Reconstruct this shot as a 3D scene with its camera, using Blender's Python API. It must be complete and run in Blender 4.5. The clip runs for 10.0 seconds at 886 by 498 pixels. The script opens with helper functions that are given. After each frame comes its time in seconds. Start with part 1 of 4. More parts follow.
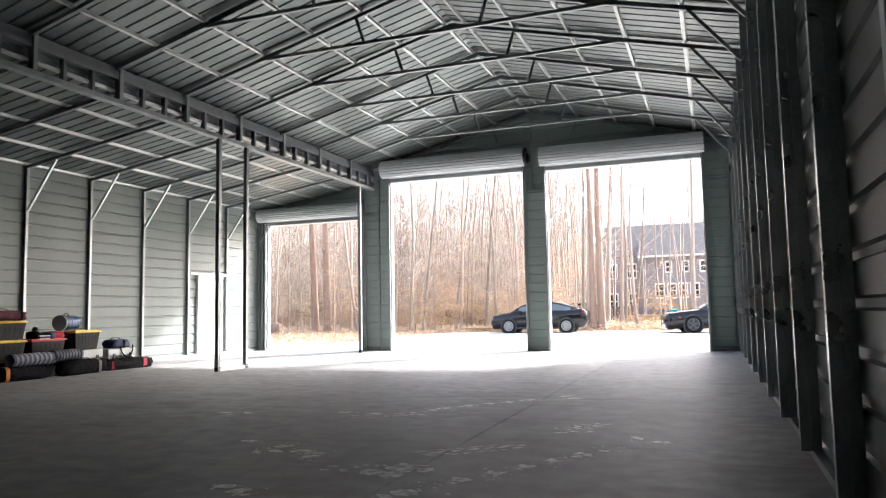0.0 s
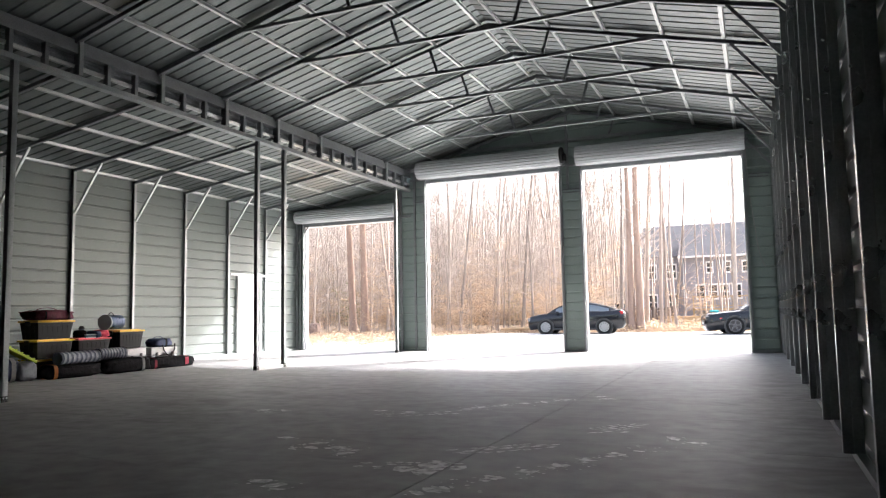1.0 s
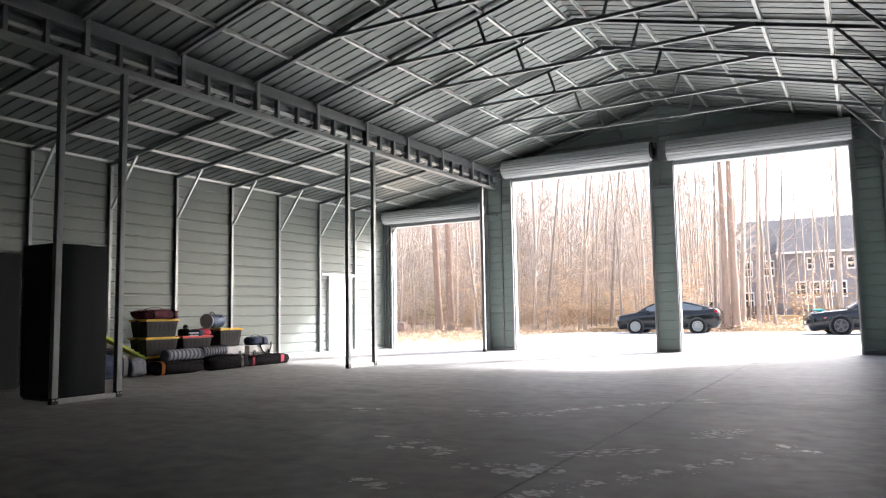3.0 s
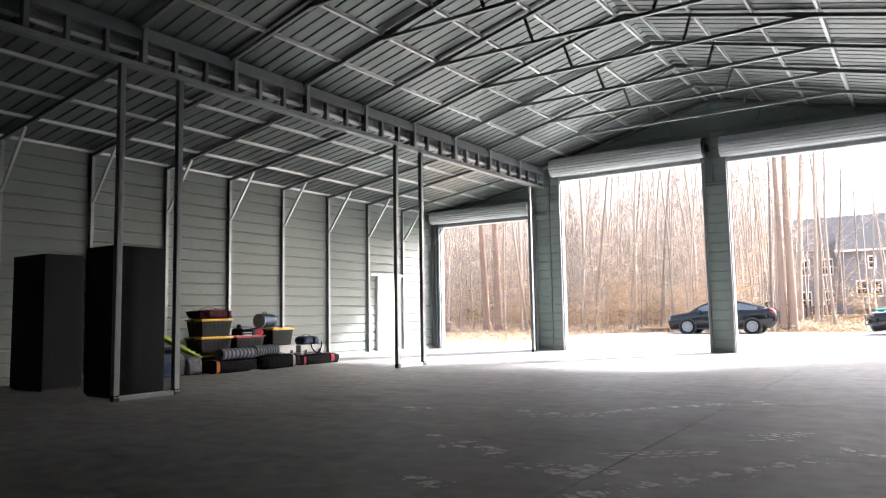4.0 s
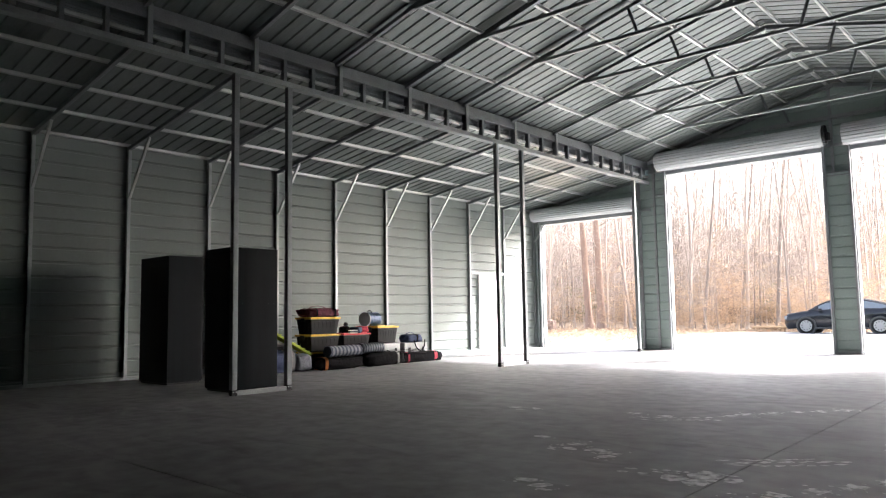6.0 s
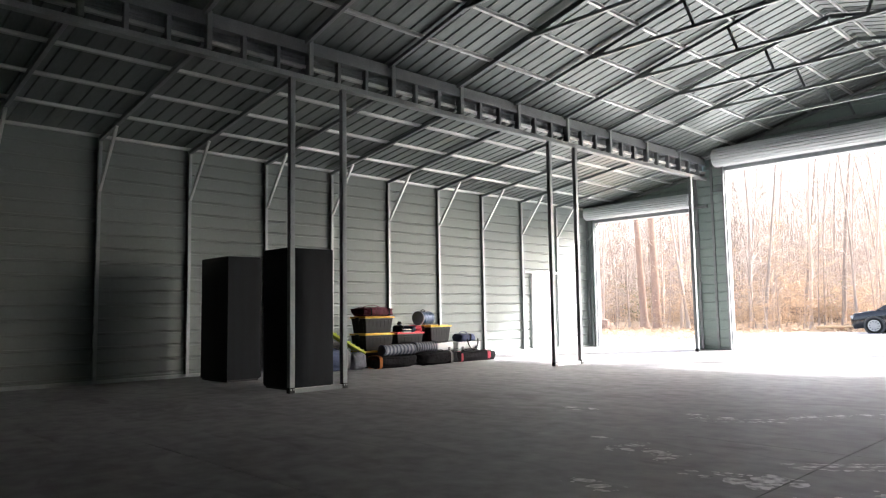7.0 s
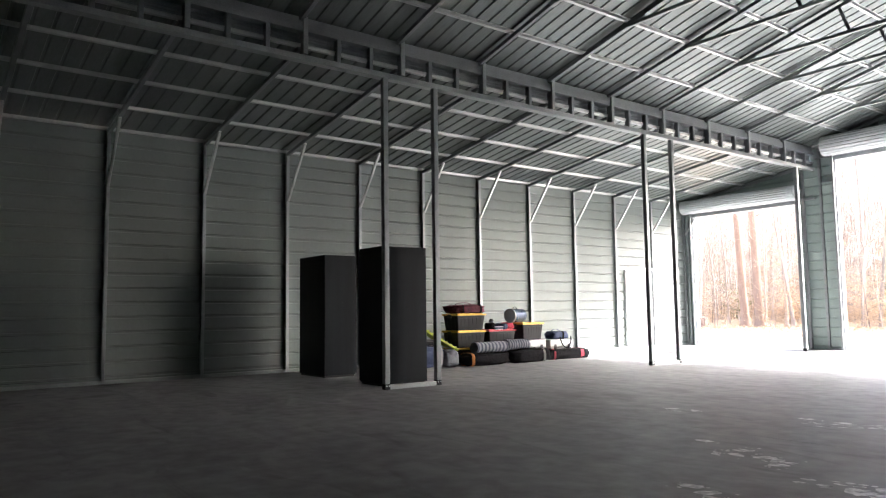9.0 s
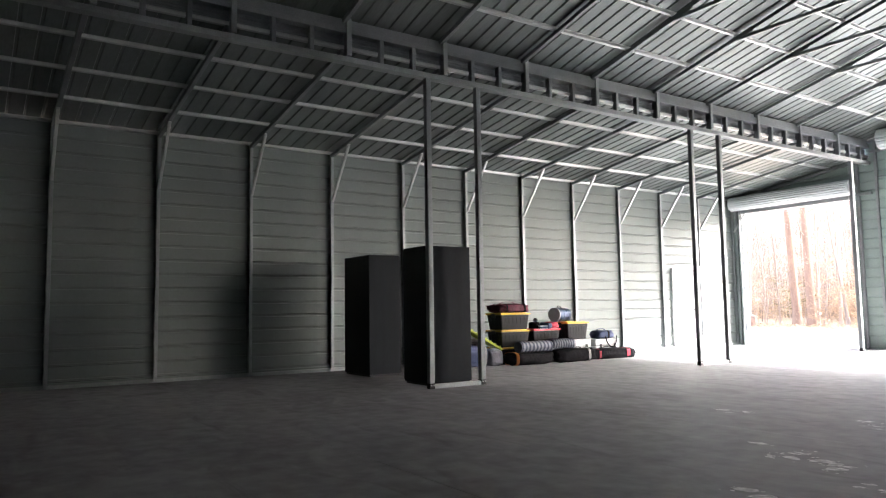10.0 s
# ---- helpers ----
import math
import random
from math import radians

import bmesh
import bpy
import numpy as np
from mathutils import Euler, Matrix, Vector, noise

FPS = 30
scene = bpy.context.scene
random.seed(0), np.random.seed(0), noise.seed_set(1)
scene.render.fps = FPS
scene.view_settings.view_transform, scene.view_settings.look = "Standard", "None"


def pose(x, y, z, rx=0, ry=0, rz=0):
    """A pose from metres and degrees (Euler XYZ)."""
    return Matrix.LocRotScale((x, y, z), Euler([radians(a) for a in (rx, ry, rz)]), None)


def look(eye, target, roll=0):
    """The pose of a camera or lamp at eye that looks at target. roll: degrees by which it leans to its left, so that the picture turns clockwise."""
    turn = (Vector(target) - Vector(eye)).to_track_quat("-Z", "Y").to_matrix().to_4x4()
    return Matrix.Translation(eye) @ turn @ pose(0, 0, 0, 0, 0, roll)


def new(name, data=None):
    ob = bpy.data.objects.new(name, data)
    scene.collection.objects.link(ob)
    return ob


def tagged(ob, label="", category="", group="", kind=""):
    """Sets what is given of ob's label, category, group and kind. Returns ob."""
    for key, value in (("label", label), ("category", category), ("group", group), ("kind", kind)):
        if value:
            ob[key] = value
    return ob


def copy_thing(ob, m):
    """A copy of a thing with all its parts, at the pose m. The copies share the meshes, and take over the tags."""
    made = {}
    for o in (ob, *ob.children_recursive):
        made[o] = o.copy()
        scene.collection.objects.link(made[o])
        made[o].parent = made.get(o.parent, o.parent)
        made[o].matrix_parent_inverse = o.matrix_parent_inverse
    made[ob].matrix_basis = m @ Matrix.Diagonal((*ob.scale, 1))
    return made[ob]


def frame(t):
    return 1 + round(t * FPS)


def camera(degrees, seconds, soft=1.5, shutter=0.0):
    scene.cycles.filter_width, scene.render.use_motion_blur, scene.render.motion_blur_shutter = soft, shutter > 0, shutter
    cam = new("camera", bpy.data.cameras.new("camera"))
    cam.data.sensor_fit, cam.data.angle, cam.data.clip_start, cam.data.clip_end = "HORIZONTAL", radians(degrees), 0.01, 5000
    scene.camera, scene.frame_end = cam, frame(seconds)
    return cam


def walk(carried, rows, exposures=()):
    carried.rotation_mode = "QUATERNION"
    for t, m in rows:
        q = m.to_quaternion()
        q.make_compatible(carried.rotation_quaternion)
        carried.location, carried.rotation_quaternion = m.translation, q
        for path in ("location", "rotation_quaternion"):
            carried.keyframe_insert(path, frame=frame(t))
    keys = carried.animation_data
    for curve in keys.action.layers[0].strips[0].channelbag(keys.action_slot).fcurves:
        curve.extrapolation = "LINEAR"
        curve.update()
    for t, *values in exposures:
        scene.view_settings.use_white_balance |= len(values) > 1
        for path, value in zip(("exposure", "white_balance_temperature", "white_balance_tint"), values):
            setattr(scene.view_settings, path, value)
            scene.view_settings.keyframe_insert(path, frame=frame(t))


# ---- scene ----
cam = camera(63.5, 10.0, soft=1.15)
PATH = [
    (0, (0.173, -0.416, 1.023), (-0.524, 1.45, 1.196), -1.1),
    (0.5, (0.191, -0.429, 1.023), (-0.552, 1.419, 1.197), -1.0),
    (1, (0.207, -0.418, 1.004), (-0.586, 1.41, 1.182), -1.0),
    (1.5, (0.182, -0.424, 1.019), (-0.66, 1.382, 1.196), -1.0),
    (2, (0.161, -0.43, 1.019), (-0.731, 1.351, 1.197), -0.9),
    (2.5, (0.146, -0.435, 1.029), (-0.801, 1.317, 1.206), -0.9),
    (4, (0.107, -0.463, 1.021), (-1.004, 1.19, 1.201), -1.0),
    (4.5, (0.091, -0.464, 1.028), (-1.079, 1.148, 1.208), -0.9),
    (5, (0.07, -0.472, 1.016), (-1.153, 1.101, 1.198), -0.9),
    (5.5, (0.053, -0.475, 1.037), (-1.222, 1.055, 1.216), -0.9),
    (7, (0.039, -0.51, 1.041), (-1.393, 0.875, 1.219), -0.9),
    (7.5, (0.019, -0.516, 1.059), (-1.462, 0.818, 1.233), -0.8),
    (8, (0.015, -0.52, 1.058), (-1.507, 0.766, 1.231), -0.8),
    (8.5, (-0.009, -0.543, 1.07), (-1.566, 0.701, 1.241), -0.8),
    (9, (-0.016, -0.541, 1.058), (-1.608, 0.657, 1.23), -0.8),
    (9.5, (-0.018, -0.555, 1.054), (-1.642, 0.599, 1.226), -0.8),
    (10, (-0.033, -0.557, 1.064), (-1.693, 0.545, 1.235), -0.9),
]
walk(cam, [(t, look(eye, target, roll)) for t, eye, target, roll in PATH], exposures=[(0.0, 2.66, 6150, 14), (2.5, 2.62, 6150, 14), (4.5, 2.64, 6150, 14), (5.5, 2.86, 6150, 14), (7.5, 3.22, 6150, 14), (10.0, 3.68, 6100, 16)])

# ---- light: hazy winter sun from beyond the doors, pale sky ----
SUN_WAY = Vector((-0.62, -1.0, -0.76)).normalized()
world = bpy.data.worlds.new("sky")
scene.world = world
world.use_nodes = True
wn = world.node_tree.nodes
sky = wn.new("ShaderNodeTexSky")
sky.sky_type, sky.sun_disc = "NISHITA", False
sky.sun_elevation, sky.sun_rotation = math.asin(-SUN_WAY.z), math.atan2(-SUN_WAY.x, -SUN_WAY.y)
sky.dust_density, sky.air_density, sky.ozone_density = 6.0, 1.0, 0.6
wash = wn.new("ShaderNodeHueSaturation")
wash.inputs["Saturation"].default_value = 0.6
world.node_tree.links.new(sky.outputs[0], wash.inputs["Color"])
world.node_tree.links.new(wash.outputs[0], wn["Background"].inputs["Color"])
wn["Background"].inputs["Strength"].default_value = 0.15
lamp = bpy.data.lights.new("sun", "SUN")
lamp.energy, lamp.angle, lamp.color = 3.1, radians(6.5), (1.0, 0.97, 0.93)
sun = new("sun", lamp)
sun.matrix_basis = look((0, 0, 30), Vector((0, 0, 30)) + SUN_WAY)


# ---- materials ----
def mat(name, base, rough=0.6, metal=0.0, scale=3.0, var=0.12, fine=40.0, bump=0.02, spec=0.5, rand=0.0, stretch=(1, 1, 1)):
    """A surface with blotches and grain in its colour and gloss, and a fine relief."""
    m = bpy.data.materials.new(name)
    m.use_nodes = True
    nt = m.node_tree
    n, l = nt.nodes, nt.links
    b = n["Principled BSDF"]
    b.inputs["Metallic"].default_value = metal
    b.inputs["Specular IOR Level"].default_value = spec
    co = n.new("ShaderNodeTexCoord")
    mp = n.new("ShaderNodeMapping")
    mp.inputs["Scale"].default_value = stretch
    l.new(co.outputs["Object"], mp.inputs[0])
    big, small = n.new("ShaderNodeTexNoise"), n.new("ShaderNodeTexNoise")
    big.inputs["Scale"].default_value, small.inputs["Scale"].default_value = scale, fine
    big.inputs["Detail"].default_value, small.inputs["Detail"].default_value = 4, 3
    for t in (big, small):
        l.new(mp.outputs[0], t.inputs["Vector"])
    add = n.new("ShaderNodeMath")
    add.operation = "ADD"
    l.new(big.outputs["Fac"], add.inputs[0])
    l.new(small.outputs["Fac"], add.inputs[1])
    total = add.outputs[0]
    if rand:
        info = n.new("ShaderNodeObjectInfo")
        mul = n.new("ShaderNodeMath")
        mul.operation = "MULTIPLY_ADD"
        mul.inputs[1].default_value, mul.inputs[2].default_value = rand, -rand / 2
        l.new(info.outputs["Random"], mul.inputs[0])
        plus = n.new("ShaderNodeMath")
        l.new(total, plus.inputs[0])
        l.new(mul.outputs[0], plus.inputs[1])
        total = plus.outputs[0]
    ramp = n.new("ShaderNodeMapRange")
    ramp.inputs["From Min"].default_value, ramp.inputs["From Max"].default_value = 0.6, 1.4
    ramp.inputs["To Min"].default_value, ramp.inputs["To Max"].default_value = 1 - var, 1 + var
    l.new(total, ramp.inputs["Value"])
    mix = n.new("ShaderNodeVectorMath")
    mix.operation = "SCALE"
    mix.inputs[0].default_value = base
    l.new(ramp.outputs[0], mix.inputs["Scale"])
    l.new(mix.outputs[0], b.inputs["Base Color"])
    rr = n.new("ShaderNodeMapRange")
    rr.inputs["To Min"].default_value, rr.inputs["To Max"].default_value = max(0.03, rough - 0.12), min(1, rough + 0.12)
    l.new(big.outputs["Fac"], rr.inputs["Value"])
    l.new(rr.outputs[0], b.inputs["Roughness"])
    if bump:
        bp = n.new("ShaderNodeBump")
        bp.inputs["Strength"].default_value, bp.inputs["Distance"].default_value = 0.6, bump
        l.new(small.outputs["Fac"], bp.inputs["Height"])
        l.new(bp.outputs[0], b.inputs["Normal"])
    return m


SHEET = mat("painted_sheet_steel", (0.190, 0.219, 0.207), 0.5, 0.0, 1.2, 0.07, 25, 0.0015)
# Sage sheet, its colour lifted above the other walls' to stand for bounced light.
SAGE_LIFTED = mat("sage_sheet_steel_lifted", (0.295, 0.36, 0.335), 0.5, 0.0, 1.2, 0.08, 25, 0.0015)
GALV_SHEET = mat("galvalume_sheet", (0.195, 0.218, 0.211), 0.42, 0.65, 1.0, 0.16, 18, 0.002, stretch=(0.4, 2, 1))
GALV = mat("galvanised_tube", (0.33, 0.35, 0.353), 0.42, 0.7, 5, 0.2, 60, 0.0008)
GALV_DARK = mat("galvanised_tube_dull", (0.25, 0.268, 0.275), 0.45, 0.6, 5, 0.22, 60, 0.0008)
LEG = mat("galvanised_leg_tube", (0.42, 0.44, 0.445), 0.3, 0.75, 5, 0.2, 60, 0.0005)
HAT = mat("galvanised_hat_channel", (0.54, 0.56, 0.55), 0.38, 0.6, 4, 0.12, 60, 0.0006)
CURTAIN = mat("white_curtain_steel", (0.60, 0.63, 0.645), 0.4, 0.0, 2, 0.05, 30, 0.0006)
WHITE = mat("white_trim_paint", (0.8, 0.8, 0.79), 0.45, 0.0, 3, 0.04, 40, 0.0005)
BLACK = mat("black_plastic", (0.011, 0.0115, 0.012), 0.5, 0.0, 6, 0.3, 60, 0.001)
TOTE = mat("charcoal_tote_plastic", (0.015, 0.0155, 0.0165), 0.48, 0.0, 6, 0.25, 70, 0.001, rand=0.3, spec=0.2)
LID_Y = mat("yellow_lid_plastic", (0.75, 0.46, 0.03), 0.45, 0.0, 6, 0.12, 60, 0.0008)
LID_R = mat("red_lid_plastic", (0.55, 0.03, 0.04), 0.45, 0.0, 6, 0.12, 60, 0.0008)
CABINET = mat("charcoal_cabinet_steel", (0.0065, 0.0098, 0.0127), 0.42, 0.0, 2.5, 0.3, 80, 0.0006, spec=0.14, stretch=(4, 4, 0.25))
MAROON = mat("maroon_nylon", (0.075, 0.008, 0.02), 0.7, 0.0, 7, 0.3, 14, 0.03, spec=0.25)
BLACK_CLOTH = mat("black_nylon", (0.006, 0.006, 0.007), 0.65, 0.0, 7, 0.4, 14, 0.03, spec=0.03)
GREY_CLOTH = mat("grey_woven_cloth", (0.24, 0.25, 0.28), 0.9, 0.0, 6, 0.25, 120, 0.006)
DARK_CLOTH = mat("slate_woven_cloth", (0.07, 0.08, 0.11), 0.9, 0.0, 6, 0.25, 120, 0.006)
NAVY = mat("navy_cloth", (0.02, 0.035, 0.09), 0.7, 0.0, 7, 0.3, 60, 0.006)
ORANGE = mat("orange_strap", (0.6, 0.2, 0.03), 0.7, 0.0, 8, 0.15, 90, 0.002)
RED_STRAP = mat("red_webbing", (0.45, 0.03, 0.06), 0.7, 0.0, 8, 0.15, 90, 0.002)
GREY_STRAP = mat("grey_webbing", (0.35, 0.35, 0.34), 0.7, 0.0, 8, 0.15, 90, 0.002)
CASE = mat("grey_case_plastic", (0.42, 0.43, 0.43), 0.5, 0.0, 6, 0.12, 70, 0.0008)
DRUM_BLUE = mat("dark_blue_enamel", (0.03, 0.06, 0.12), 0.3, 0.2, 6, 0.2, 50, 0.0005)
LIME = mat("lime_plastic", (0.42, 0.52, 0.04), 0.45, 0.0, 6, 0.15, 60, 0.0008)
CAR_PAINT = mat("black_car_paint", (0.006, 0.007, 0.009), 0.12, 0.0, 2, 0.15, 60, 0.0, spec=0.4)
CAR_GLASS = mat("tinted_car_glass", (0.10, 0.118, 0.13), 0.06, 0.0, 2, 0.1, 60, 0.0, spec=0.8)
TYRE = mat("tyre_rubber", (0.010, 0.010, 0.010), 0.9, 0.0, 9, 0.2, 90, 0.003, spec=0.15)
RIM = mat("alloy_rim", (0.24, 0.245, 0.25), 0.35, 0.7, 6, 0.1, 60, 0.0)
RIM_DARK = mat("black_alloy_rim", (0.07, 0.07, 0.075), 0.35, 0.6, 6, 0.1, 60, 0.0)
LAMP_CLEAR = mat("clear_headlamp", (0.25, 0.26, 0.27), 0.12, 0.3, 6, 0.1, 60, 0.0)
LAMP_RED = mat("red_tail_lamp", (0.4, 0.01, 0.015), 0.15, 0.0, 6, 0.1, 60, 0.0)
BARK = mat("grey_tan_bark", (0.36, 0.302, 0.255), 0.9, 0.0, 1.5, 0.4, 14, 0.03, rand=0.8, stretch=(4, 4, 0.8))
TWIG = mat("pale_twigs", (0.40, 0.34, 0.292), 0.9, 0.0, 2, 0.3, 20, 0.0, rand=0.8)
LEAF = mat("tan_beech_leaf", (0.52, 0.395, 0.275), 0.8, 0.0, 2, 0.3, 9, 0.0, rand=0.4)
LEAF_G = mat("olive_evergreen_leaf", (0.14, 0.16, 0.05), 0.8, 0.0, 2, 0.3, 9, 0.0, rand=0.4)
LITTER = mat("leaf_litter", (0.36, 0.275, 0.19), 0.95, 0.0, 0.8, 0.35, 9, 0.05)
GRAVEL = mat("pale_gravel", (0.42, 0.41, 0.39), 0.9, 0.0, 0.9, 0.3, 14, 0.02)
SIDING = mat("grey_lap_siding", (0.27, 0.27, 0.295), 0.7, 0.0, 1, 0.08, 20, 0.002)
SHINGLE = mat("grey_shingles", (0.15, 0.145, 0.145), 0.95, 0.0, 1, 0.18, 12, 0.01, spec=0.1)
TIMBER = mat("deck_timber", (0.42, 0.30, 0.17), 0.8, 0.0, 3, 0.2, 30, 0.004)
PANE = mat("dark_window_glass", (0.03, 0.035, 0.04), 0.08, 0.0, 2, 0.1, 40, 0.0, spec=0.8)
TEAL = mat("turquoise_cloth", (0.05, 0.42, 0.45), 0.8, 0.0, 7, 0.2, 60, 0.003)
BARK_BROWN = mat("brown_bark", (0.30, 0.21, 0.16), 0.9, 0.0, 1.5, 0.3, 14, 0.02, stretch=(4, 4, 0.8))
DUST = mat("pale_dust", (0.74, 0.735, 0.73), 0.5, 0.0, 9, 0.12, 60, 0.0)


def let_through(m, share):
    """Thin leaves let part of the light through."""
    n, l = m.node_tree.nodes, m.node_tree.links
    b = n["Principled BSDF"]
    tr, mx = n.new("ShaderNodeBsdfTranslucent"), n.new("ShaderNodeMixShader")
    l.new(b.inputs["Base Color"].links[0].from_socket, tr.inputs["Color"])
    mx.inputs[0].default_value = share
    l.new(b.outputs[0], mx.inputs[1])
    l.new(tr.outputs[0], mx.inputs[2])
    l.new(mx.outputs[0], n["Material Output"].inputs["Surface"])


let_through(LEAF, 0.55)
let_through(LEAF_G, 0.4)


def concrete():
    m = mat("grey_concrete", (0.245, 0.244, 0.241), 0.56, 0.0, 0.5, 0.42, 5, 0.0015, spec=0.36)
    n, l = m.node_tree.nodes, m.node_tree.links
    b = n["Principled BSDF"]
    co = n.new("ShaderNodeTexCoord")
    # pale trowel smears and dusty scuffs
    mp = n.new("ShaderNodeMapping")
    mp.inputs["Scale"].default_value = (0.9, 2.2, 1)
    mp.inputs["Rotation"].default_value = (0, 0, 0.5)
    l.new(co.outputs["Object"], mp.inputs[0])
    t = n.new("ShaderNodeTexNoise")
    t.inputs["Scale"].default_value, t.inputs["Detail"].default_value, t.inputs["Distortion"].default_value = 1.1, 8, 1.2
    l.new(mp.outputs[0], t.inputs["Vector"])
    r = n.new("ShaderNodeMapRange")
    r.inputs["From Min"].default_value, r.inputs["From Max"].default_value = 0.57, 0.74
    r.inputs["To Max"].default_value = 0.75
    l.new(t.outputs["Fac"], r.inputs["Value"])
    dark = n.new("ShaderNodeMapRange")
    dark.inputs["From Min"].default_value, dark.inputs["From Max"].default_value = 0.44, 0.28
    dark.inputs["To Max"].default_value = 0.7
    l.new(t.outputs["Fac"], dark.inputs["Value"])
    src = b.inputs["Base Color"].links[0].from_socket
    mx = n.new("ShaderNodeMix")
    mx.data_type = "RGBA"
    l.new(r.outputs[0], mx.inputs[0])
    l.new(src, mx.inputs[6])
    mx.inputs[7].default_value = (0.33, 0.326, 0.32, 1)
    mx2 = n.new("ShaderNodeMix")
    mx2.data_type = "RGBA"
    l.new(dark.outputs[0], mx2.inputs[0])
    l.new(mx.outputs[2], mx2.inputs[6])
    mx2.inputs[7].default_value = (0.13, 0.128, 0.125, 1)
    l.new(mx2.outputs[2], b.inputs["Base Color"])
    return m


CONCRETE = concrete()
JOINT = mat("dark_joint_dust", (0.05, 0.048, 0.045), 0.95, 0.0, 6, 0.3, 40, 0.002)


def patchy(m):
    """Dust that lies thin in places and shows the slab through it."""
    n, l = m.node_tree.nodes, m.node_tree.links
    co = n.new("ShaderNodeTexCoord")
    t = n.new("ShaderNodeTexNoise")
    t.inputs["Scale"].default_value, t.inputs["Detail"].default_value = 16, 4
    l.new(co.outputs["Object"], t.inputs["Vector"])
    r = n.new("ShaderNodeMapRange")
    r.inputs["From Min"].default_value, r.inputs["From Max"].default_value = 0.20, 0.58
    r.inputs["To Max"].default_value = 1.0
    l.new(t.outputs["Fac"], r.inputs["Value"])
    l.new(r.outputs[0], n["Principled BSDF"].inputs["Alpha"])


patchy(DUST)


# ---- mesh helpers ----
def obj(name, bm, material, parent=None, label="", smooth=False):
    me = bpy.data.meshes.new(name)
    bm.to_mesh(me)
    bm.free()
    me.materials.append(material)
    if smooth:
        me.polygons.foreach_set("use_smooth", [True] * len(me.polygons))
    ob = new(name, me)
    if parent:
        ob.parent = parent
    if label:
        ob["label"] = label
    return ob


def part(name, bm, material, parent, label="", smooth=False):
    return obj(name, bm, material, parent, label, smooth)


def thing(name, label, category, at=(0, 0, 0), rz=0, group="", kind=""):
    ob = new(name)
    ob.empty_display_size = 0.1
    ob.matrix_basis = pose(*at, 0, 0, rz)
    return tagged(ob, label, category, group, kind)


def add_box(bm, x0, x1, y0, y1, z0, z1, bevel=0.0, m=None):
    r = bmesh.ops.create_cube(bm, size=1)
    vs = r["verts"]
    for v in vs:
        v.co = Vector(((x0 + x1) / 2 + v.co.x * (x1 - x0), (y0 + y1) / 2 + v.co.y * (y1 - y0), (z0 + z1) / 2 + v.co.z * (z1 - z0)))
        if m:
            v.co = m @ v.co
    if bevel:
        es = list({e for v in vs for e in v.link_edges})
        bmesh.ops.bevel(bm, geom=es, offset=bevel, segments=2, affect="EDGES", profile=0.6)
    return bm


def box(x0, x1, y0, y1, z0, z1, bevel=0.0):
    return add_box(bmesh.new(), x0, x1, y0, y1, z0, z1, bevel)


def add_bar(bm, a, b, w=0.06, h=0.06, up=(0, 0, 1), bevel=0.006):
    """A square tube from a to b; w across, h along up."""
    a, b, up = Vector(a), Vector(b), Vector(up)
    d = b - a
    f = d.normalized()
    if abs(f.dot(up)) > 0.98:
        up = Vector((1, 0, 0))
    s = f.cross(up).normalized()
    u = s.cross(f).normalized()
    m = Matrix((s, f, u)).transposed().to_4x4()
    m.translation = (a + b) / 2
    return add_box(bm, -w / 2, w / 2, -d.length / 2, d.length / 2, -h / 2, h / 2, bevel, m)


def bar(a, b, w=0.06, h=0.06, up=(0, 0, 1), bevel=0.006):
    return add_bar(bmesh.new(), a, b, w, h, up, bevel)


def add_cyl(bm, a, b, r0, r1=None, sides=16, caps=True):
    r1 = r0 if r1 is None else r1
    a, b = Vector(a), Vector(b)
    d = b - a
    q = d.to_track_quat("Z", "Y").to_matrix().to_4x4()
    q.translation = (a + b) / 2
    bmesh.ops.create_cone(bm, cap_ends=caps, segments=sides, radius1=r0, radius2=r1, depth=d.length, matrix=q)
    return bm


def cyl(a, b, r0, r1=None, sides=16):
    return add_cyl(bmesh.new(), a, b, r0, r1, sides)


RIB, DEEP = 0.2286, 0.022


def rib_profile(u0, u1, phase=0.0, wide=1.0):
    """Stations along a ribbed sheet: place and depth; one rib every 9 inches."""
    pts = [(u0, 0.0)]
    k = math.floor((u0 - phase) / RIB) - 1
    while True:
        c = phase + k * RIB
        if c - 0.04 > u1:
            break
        for du, dd in ((-0.024, 0), (-0.014, 1), (0.014, 1), (0.024, 0)):
            u = c + du * wide
            if u0 + 0.001 < u < u1 - 0.001:
                pts.append((u, dd * DEEP))
        k += 1
    pts.append((u1, 0.0))
    return pts


def sheet(name, u0, u1, place, ends, material, parent, phase=0.0, thick=0.002, label="", wide=1.0):
    """A ribbed sheet. place(u, v, depth) gives its points, ends(u) the two ends of v at u."""
    bm = bmesh.new()
    rows = []
    for u, d in rib_profile(u0, u1, phase, wide):
        v0, v1 = ends(u)
        rows.append([bm.verts.new(place(u, v, d + t)) for v, t in ((v0, 0), (v1, 0), (v1, thick), (v0, thick))])
    for a, b in zip(rows, rows[1:]):
        for i in range(4):
            j = (i + 1) % 4
            bm.faces.new((a[i], a[j], b[j], b[i]))
    bm.faces.new(rows[0])
    bm.faces.new(rows[-1])
    bmesh.ops.recalc_face_normals(bm, faces=bm.faces)
    return obj(name, bm, material, parent, label)


